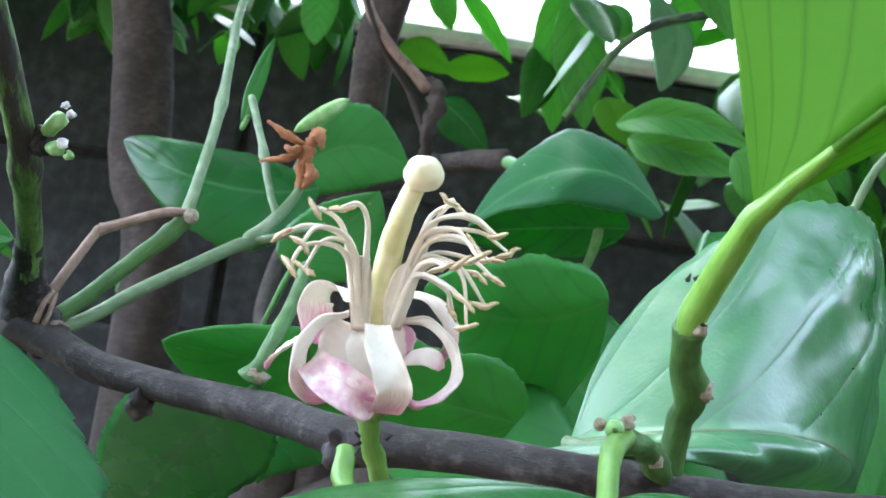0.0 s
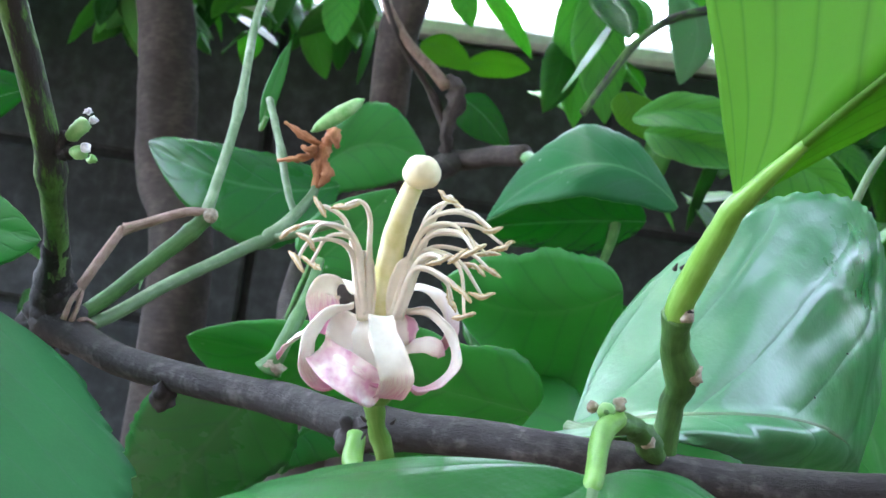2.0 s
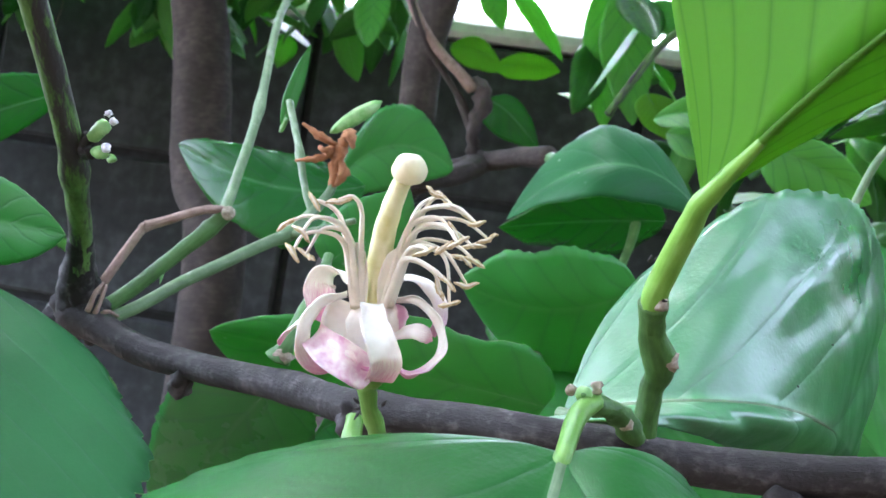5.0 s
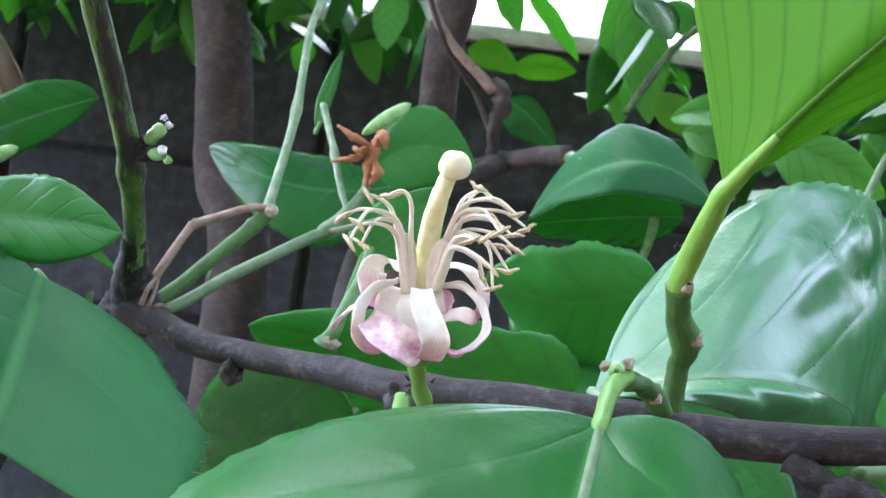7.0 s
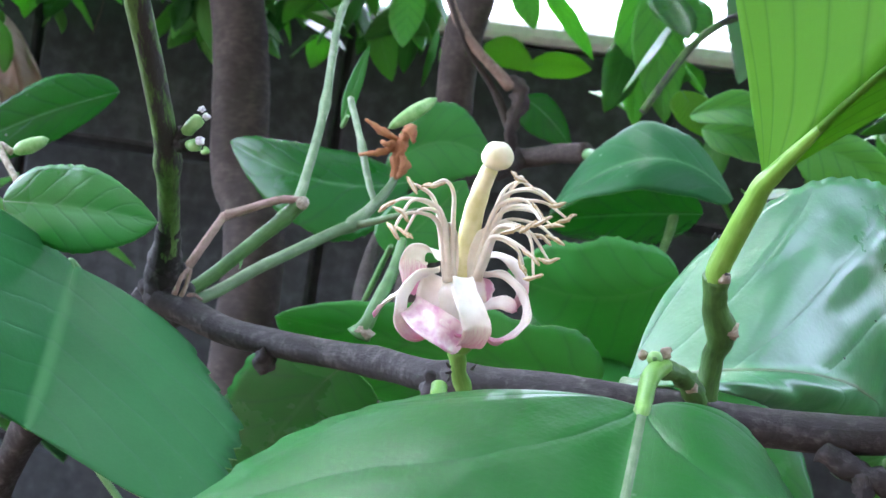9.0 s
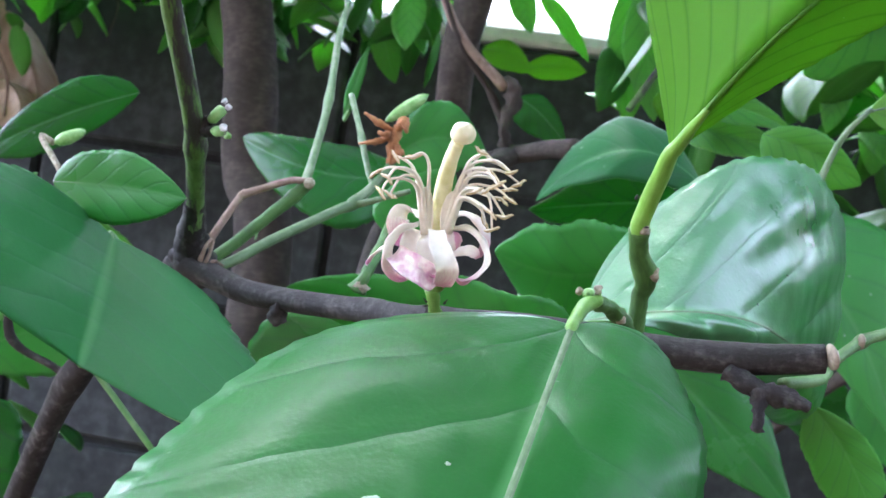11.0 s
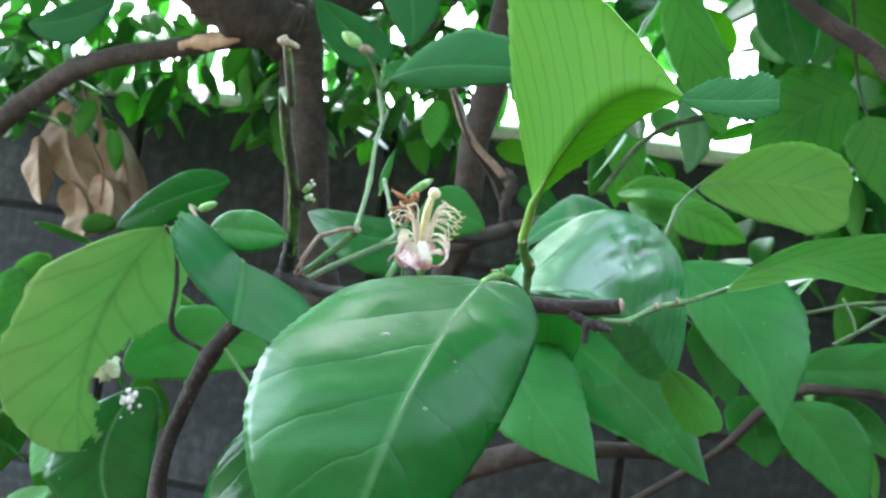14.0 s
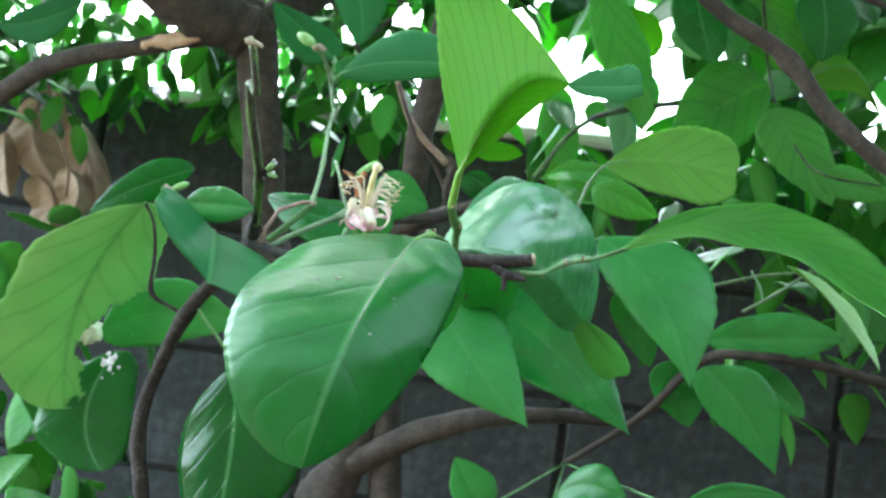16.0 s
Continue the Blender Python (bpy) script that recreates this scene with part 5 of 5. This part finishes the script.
# Dense unseen crown, added above the tree to keep sun off the wall.
crown(tree, "crown", [(-1.6, 0.8, 1.95, 1.6, 1.7, 2.7)], 1700, (0.1, 0.15), [LEAF_FAR, LEAF_UNDER], 25, "unseen dense crown added to shade wall and trunks", (0.0, 0.8))
# Kept above view: extra leaves that only darken the foliage behind the flower.
crown(tree, "crown", [(-1.2, 0.42, 1.75, 0.9, 0.95, 2.3)], 620, (0.09, 0.13), [LEAF_FAR, LEAF_UNDER], 26, "unseen crown leaves added to shade the leaves behind", (0.0, 0.8))
# Unseen leaves over branch and camera, added to dim and break the skylight.
crown(tree, "crown", [(-1.3, -0.8, 1.95, 1.3, 0.6, 2.5), (-0.6, -0.3, 1.85, 0.3, 0.5, 2.2)], 620, (0.1, 0.15), [LEAF_FAR, LEAF_UNDER], 24, "unseen crown leaves added to shade the branch from above", (0.0, 0.8))
crown(tree, "crown", [(-0.03, 0.85, 1.37, 0.3, 1.25, 1.53)], 36, (0.06, 0.09), [LEAF_FAR, LEAF_UNDER], 27, "sunlit leaves before the wall")
crown(tree, "crown", [(-1.0, 0.95, 1.58, -0.45, 1.36, 1.8), (-0.55, 1.1, 1.6, -0.15, 1.36, 1.8), (-0.95, 1.15, 1.52, -0.5, 1.36, 1.62)], 190, (0.05, 0.08), [LEAF_FAR, LEAF_UNDER], 28, "leaves over the wall")
crown(tree, "crown", [(0.05, 0.95, 1.36, 0.8, 1.3, 1.62), (0.18, 0.75, 1.25, 0.9, 1.25, 1.48), (0.3, 0.95, 1.15, 0.9, 1.3, 1.4)], 150, (0.06, 0.1), [LEAF_FAR, LEAF_UNDER], 6, "bright leaves beside the wall")
crown(tree, "crown", [(-1.1, 0.9, 1.0, -0.5, 1.3, 1.35), (-0.9, 0.8, 0.75, 0.9, 1.3, 1.02), (-0.8, .6, .85, -.35, .9, 1.12)], 170, (0.07, 0.11), [LEAF_FAR, LEAF_UNDER], 7, "shaded lower leaves")

crown(tree, "crown", [(-0.5, 1.2, 1.57, -0.2, 1.36, 1.66), (-0.62, 1.15, 1.55, -0.4, 1.36, 1.7), (-0.3, 1.15, 1.56, -0.16, 1.36, 1.68)], 100, (0.035, 0.06), [LEAF_FAR, LEAF_UNDER], 29, "small leaves before the coping")
crown(tree, "crown", [(0.42, 0.95, 1.42, 0.75, 1.3, 1.68)], 45, (0.06, 0.1), [LEAF_FAR, LEAF_UNDER], 30, "leaves hanging beside the wall")
crown(tree, "crown", [(-1.25, 1.1, 1.46, -0.64, 1.36, 1.62), (-0.46, 1.05, 1.5, -0.18, 1.33, 1.6), (-1.1, 1.0, 1.5, -0.62, 1.3, 1.7), (-0.48, 1.1, 1.5, -0.4, 1.35, 1.6)], 330, (0.04, 0.075), [LEAF_FAR, LEAF_UNDER], 31, "leaves drooping over the coping")
crown(tree, "crown", [(0.2, 0.9, 1.52, 0.62, 1.3, 1.78), (0.3, 1.1, 1.42, 0.7, 1.35, 1.6)], 150, (0.08, 0.13), [LEAF_FAR, LEAF_UNDER], 32, "long leaves hanging beside the slanting limb", (0.5, 1.4))
rng = random.Random(77)
for i in range(26):
    p = Vector((rng.uniform(-0.95, -0.1), rng.uniform(0.95, 1.3), rng.uniform(1.6, 1.85)))
    pts = [tuple(p)]
    for j in range(4):
        p = p + Vector((rng.uniform(-0.05, 0.05), rng.uniform(-0.02, 0.02), rng.uniform(-0.06, 0.0)))
        pts.append(tuple(p))
    part("twig", tube(pts, [0.0022, 0.0018, 0.0014, 0.001, 0.0008], 6, 16, 0.1), TRUNK, tree)

right = thing("lemon_branch", (0.2539, 0.7200, 1.5350), "branch of large hanging leaves beside the slanting limb", "branch")
part("twig", tube([(0.0849, 0.7500, 1.6683), (0.1660, 0.8000, 1.6225), (0.2385, 0.8500, 1.6388), (0.2886, 0.8000, 1.6312), (0.3625, 0.7500, 1.5978)], [0.004, 0.004, 0.004, 0.004, 0.003], 8, 30, 0.06), TRUNK, right)
part("twig", tube([(0.2385, 0.8500, 1.6388), (0.2589, 0.9000, 1.5678), (0.2702, 0.8500, 1.5089), (0.3030, 0.8000, 1.4451), (0.3693, 0.8000, 1.4357)], [0.0022, 0.0018, 0.0015, 0.0014, 0.0012], 8, 30, 0.06), BARK_GREEN, right)
leaf(right, (-0.2069, 0.8000, 1.6183), (-0.1779, 0.8000, 1.5723), (-0.1705, 0.8000, 1.5237), (-0.1487, 0.8000, 1.5778), (-0.2050, 0.8000, 1.5669), "dull green hanging leaf", LEAF_DULL, seed=92)
leaf(right, (0.0697, 0.8000, 1.6194), (0.1014, 0.8000, 1.5394), (0.1336, 0.8000, 1.4712), (0.1332, 0.8000, 1.5367), (0.0778, 0.8000, 1.5340), "long dark hanging leaf", LEAF_FAR, seed=70)
leaf(right, (0.1627, 0.7200, 1.5973), (0.1742, 0.7200, 1.5571), (0.1896, 0.7200, 1.5202), (0.1995, 0.7200, 1.5623), (0.1463, 0.7200, 1.5543), "blue-green hanging leaf", LEAF_TOP, seed=71)
leaf(right, (0.0867, 1.1000, 1.6788), (0.1149, 1.1000, 1.6521), (0.1403, 1.1000, 1.6181), (0.1440, 1.1000, 1.6587), (0.0964, 1.1000, 1.6283), "bright backlit leaf", LEAF_YOUNG, LEAF_YOUNG, seed=72)
leaf(right, (0.2610, 0.9000, 1.5492), (0.2130, 0.9000, 1.5191), (0.1648, 0.9000, 1.4624), (0.2359, 0.9000, 1.4766), (0.1843, 0.9000, 1.5570), "broad dark green leaf", LEAF_FAR, seed=73)
leaf(right, (0.2604, 0.8200, 1.5076), (0.2870, 0.8200, 1.4697), (0.3276, 0.8200, 1.4135), (0.3184, 0.8200, 1.4790), (0.2578, 0.8200, 1.4547), "dark green hanging leaf", LEAF_FAR, seed=74)
leaf(right, (0.2827, 0.7600, 1.6211), (0.2933, 0.7600, 1.5827), (0.2937, 0.7600, 1.5435), (0.3239, 0.7600, 1.5857), (0.2657, 0.7600, 1.5800), "dark hanging leaf", LEAF_TOP, seed=75)
leaf(right, (0.2411, 0.9500, 1.6763), (0.2716, 0.9500, 1.6268), (0.3090, 0.9500, 1.5688), (0.2987, 0.9500, 1.6360), (0.2297, 0.9500, 1.6095), "large bright green leaf", LEAF_FAR, LEAF_YOUNG, seed=76)
leaf(right, (0.2830, 0.8000, 1.5290), (0.3304, 0.8000, 1.5484), (0.3679, 0.8000, 1.4866), (0.3385, 0.8000, 1.5234), (0.3272, 0.8200, 1.5645), "arched leaf", LEAF_FAR, LEAF_YOUNG, seed=77)
leaf(right, (0.3061, 0.8200, 1.4486), (0.3432, 0.8200, 1.4384), (0.3854, 0.8200, 1.4289), (0.3499, 0.8200, 1.4536), (0.3368, 0.8200, 1.4204), "dark green leaf", LEAF_FAR, seed=78)
leaf(right, (0.2446, 0.9000, 1.4261), (0.2694, 0.9000, 1.4457), (0.3002, 0.9000, 1.4529), (0.2649, 0.9000, 1.4594), (0.2771, 0.9000, 1.4299), "pale grey-green leaf", LEAF_TOP, seed=79)
leaf(right, (0.0954, 0.5000, 1.3616), (0.1200, 0.5000, 1.3557), (0.1479, 0.5200, 1.3459), (0.1253, 0.5000, 1.3651), (0.1133, 0.5000, 1.3395), "bright green leaf", LEAF_FAR, LEAF_YOUNG, seed=80)
leaf(right, (0.0532, 0.6000, 1.3796), (0.0847, 0.6000, 1.3873), (0.1257, 0.6200, 1.3802), (0.0870, 0.6000, 1.3968), (0.0833, 0.5800, 1.3755), "narrow shining folded leaf", LEAF_FAR, LEAF_YOUNG, seed=81)
leaf(right, (0.0617, 0.6200, 1.3757), (0.0898, 0.6200, 1.3737), (0.1276, 0.6400, 1.3694), (0.0940, 0.6200, 1.3836), (0.0867, 0.6000, 1.3600), "narrow shining folded leaf", LEAF_FAR, LEAF_YOUNG, seed=82)
leaf(right, (0.0521, 0.7000, 1.4070), (0.0621, 0.7000, 1.3937), (0.0721, 0.7000, 1.3805), (0.0759, 0.7000, 1.3976), (0.0503, 0.7000, 1.3901), "bright green leaf", LEAF_YOUNG, LEAF_YOUNG, seed=83)
leaf(right, (0.0202, 1.1000, 1.5681), (0.0256, 1.1000, 1.4999), (0.0332, 1.1000, 1.4279), (0.0547, 1.1000, 1.5088), (0.0040, 1.1000, 1.4973), "long dark hanging leaf", LEAF_FAR, seed=84)
leaf(right, (0.0957, 0.9500, 1.5300), (0.1155, 0.9500, 1.4992), (0.1079, 0.9500, 1.4559), (0.1289, 0.9500, 1.4942), (0.0937, 0.9500, 1.4936), "grey-green leaf with sheen", LEAF_SHINY, seed=85)
leaf(right, (0.0318, 0.9500, 1.5231), (0.0416, 0.9500, 1.4714), (0.0548, 0.9500, 1.4171), (0.0639, 0.9500, 1.4739), (0.0210, 0.9500, 1.4691), "mid green hanging leaf", LEAF_FAR, seed=86)
leaf(right, (-0.0948, 1.1500, 1.5620), (-0.0850, 1.1500, 1.5378), (-0.0754, 1.1500, 1.5148), (-0.0730, 1.1500, 1.5424), (-0.1006, 1.1500, 1.5359), "small hanging leaf", LEAF_FAR, seed=87)
leaf(right, (-0.0765, 1.2000, 1.5688), (-0.0463, 1.2000, 1.5396), (-0.0148, 1.2000, 1.5009), (-0.0371, 1.2000, 1.5439), (-0.0537, 1.2000, 1.5321), "narrow hanging leaf", LEAF_FAR, seed=88)
leaf(right, (-0.1166, 1.1000, 1.4839), (-0.0891, 1.1000, 1.4842), (-0.0656, 1.1000, 1.4688), (-0.0877, 1.1000, 1.4954), (-0.0895, 1.1000, 1.4658), "bright green leaf", LEAF_YOUNG, LEAF_YOUNG, seed=89)
leaf(right, (-0.0765, 1.1500, 1.4786), (-0.0429, 1.1500, 1.4859), (-0.0144, 1.1500, 1.4832), (-0.0445, 1.1500, 1.4971), (-0.0407, 1.1500, 1.4705), "bright green leaf", LEAF_YOUNG, LEAF_YOUNG, seed=90)
leaf(right, (-0.0673, 1.0000, 1.4273), (-0.0464, 1.0000, 1.4187), (-0.0174, 1.0000, 1.3917), (-0.0366, 1.0000, 1.4284), (-0.0578, 1.0000, 1.4004), "dull green leaf", LEAF_TOP, seed=91)

leaf(back, (-0.5302, 0.9000, 1.5646), (-0.5750, 0.9000, 1.5393), (-0.6292, 0.9000, 1.5277), (-0.5774, 0.9000, 1.5102), (-0.5750, 0.9000, 1.5621), "broad dark green leaf over the limb", LEAF_DULL, seed=93)
dead = thing("dead_leaves", (-0.7294, 1.2800, 1.5134), "cluster of withered tan leaves hanging from a twig", "dead leaves")
part("twig", tube([(-0.6707, 1.1000, 1.5404), (-0.7002, 1.2000, 1.5050), (-0.6850, 1.2050, 1.4500), (-0.6616, 1.2100, 1.4051), (-0.6600, 1.2150, 1.3600)], [0.003, 0.003, 0.0026, 0.0022, 0.0018], 8, 22, 0.1), BROWN_TWIG, dead)
leaf(dead, (-0.7306, 1.26, 1.519), (-0.7366, 1.24, 1.45), (-0.7007, 1.26, 1.3819), (-0.7997, 1.28, 1.4439), (-0.6962, 1.27, 1.4543), "broad withered tan leaf", LEAF_DEAD, LEAF_DEAD, rib=BROWN_TWIG, wave=0.12, waves=1.3, cup=0.15, quilt=0.16, ribs=5.0, wide=0.5, blunt=0.45, teeth=0.02, nv=20, seed=50)
leaf(dead, (-0.6871, 1.24, 1.4831), (-0.6403, 1.22, 1.4251), (-0.6247, 1.24, 1.3545), (-0.6844, 1.26, 1.4061), (-0.6228, 1.25, 1.4168), "narrow withered tan leaf with a torn edge", LEAF_DEAD, LEAF_DEAD, rib=BROWN_TWIG, wave=0.12, waves=1.3, cup=0.3, quilt=0.16, ribs=4.0, wide=0.5, blunt=0.45, teeth=0.02, nv=20, seed=51)
leaf(dead, (-0.7848, 1.25, 1.4469), (-0.7659, 1.23, 1.3974), (-0.7637, 1.25, 1.3523), (-0.8079, 1.27, 1.399), (-0.7645, 1.26, 1.4037), "withered tan leaf", LEAF_DEAD, LEAF_DEAD, rib=BROWN_TWIG, wave=0.12, waves=1.3, cup=0.2, quilt=0.16, ribs=4.0, wide=0.5, blunt=0.45, teeth=0.02, nv=20, seed=52)
leaf(dead, (-0.7358, 1.27, 1.3913), (-0.6952, 1.25, 1.3596), (-0.7048, 1.27, 1.316), (-0.7536, 1.29, 1.3465), (-0.6742, 1.28, 1.3605), "crumpled brown leaf", LEAF_DEAD, LEAF_DEAD, rib=BROWN_TWIG, wave=0.12, waves=1.3, cup=0.35, quilt=0.16, ribs=3.0, wide=0.5, blunt=0.45, teeth=0.02, nv=20, seed=53)
leaf(dead, (-0.6754, 1.23, 1.4026), (-0.6399, 1.21, 1.3735), (-0.6587, 1.23, 1.3269), (-0.6908, 1.25, 1.3651), (-0.6338, 1.24, 1.3699), "small curled brown leaf", LEAF_DEAD, LEAF_DEAD, rib=BROWN_TWIG, wave=0.12, waves=1.3, cup=0.4, quilt=0.16, ribs=3.0, wide=0.5, blunt=0.45, teeth=0.02, nv=20, seed=54)
leaf(dead, (-0.6692, 1.28, 1.4317), (-0.6801, 1.26, 1.3899), (-0.6653, 1.28, 1.3481), (-0.7138, 1.3, 1.4047), (-0.6531, 1.29, 1.3842), "crumpled brown leaf", LEAF_DEAD, LEAF_DEAD, rib=BROWN_TWIG, wave=0.12, waves=1.3, cup=0.3, quilt=0.16, ribs=3.0, wide=0.5, blunt=0.45, teeth=0.02, nv=20, seed=55)

# ---- trees beyond the wall ----
far_tree = thing("garden_tree", (-0.8, 2.6, 0), "small-leaved green tree beyond the wall", "tree")
part("trunk", tube([(-0.8, 2.6, -0.02), (-0.75, 2.6, 1.0), (-0.7, 2.55, 2.2)], [0.06, 0.05, 0.03], 10, 16, 0.06), TRUNK, far_tree)
crown(far_tree, "crown", [(-1.9, 1.7, 1.6, -0.45, 2.6, 2.15), (-2.2, 1.8, 1.95, -0.3, 3.2, 2.8), (-1.9, 1.65, 1.55, -0.6, 2.2, 2.2)], 800, (0.06, 0.1), [LEAF_FAR, LEAF_UNDER], 9, "loose bright green crown")


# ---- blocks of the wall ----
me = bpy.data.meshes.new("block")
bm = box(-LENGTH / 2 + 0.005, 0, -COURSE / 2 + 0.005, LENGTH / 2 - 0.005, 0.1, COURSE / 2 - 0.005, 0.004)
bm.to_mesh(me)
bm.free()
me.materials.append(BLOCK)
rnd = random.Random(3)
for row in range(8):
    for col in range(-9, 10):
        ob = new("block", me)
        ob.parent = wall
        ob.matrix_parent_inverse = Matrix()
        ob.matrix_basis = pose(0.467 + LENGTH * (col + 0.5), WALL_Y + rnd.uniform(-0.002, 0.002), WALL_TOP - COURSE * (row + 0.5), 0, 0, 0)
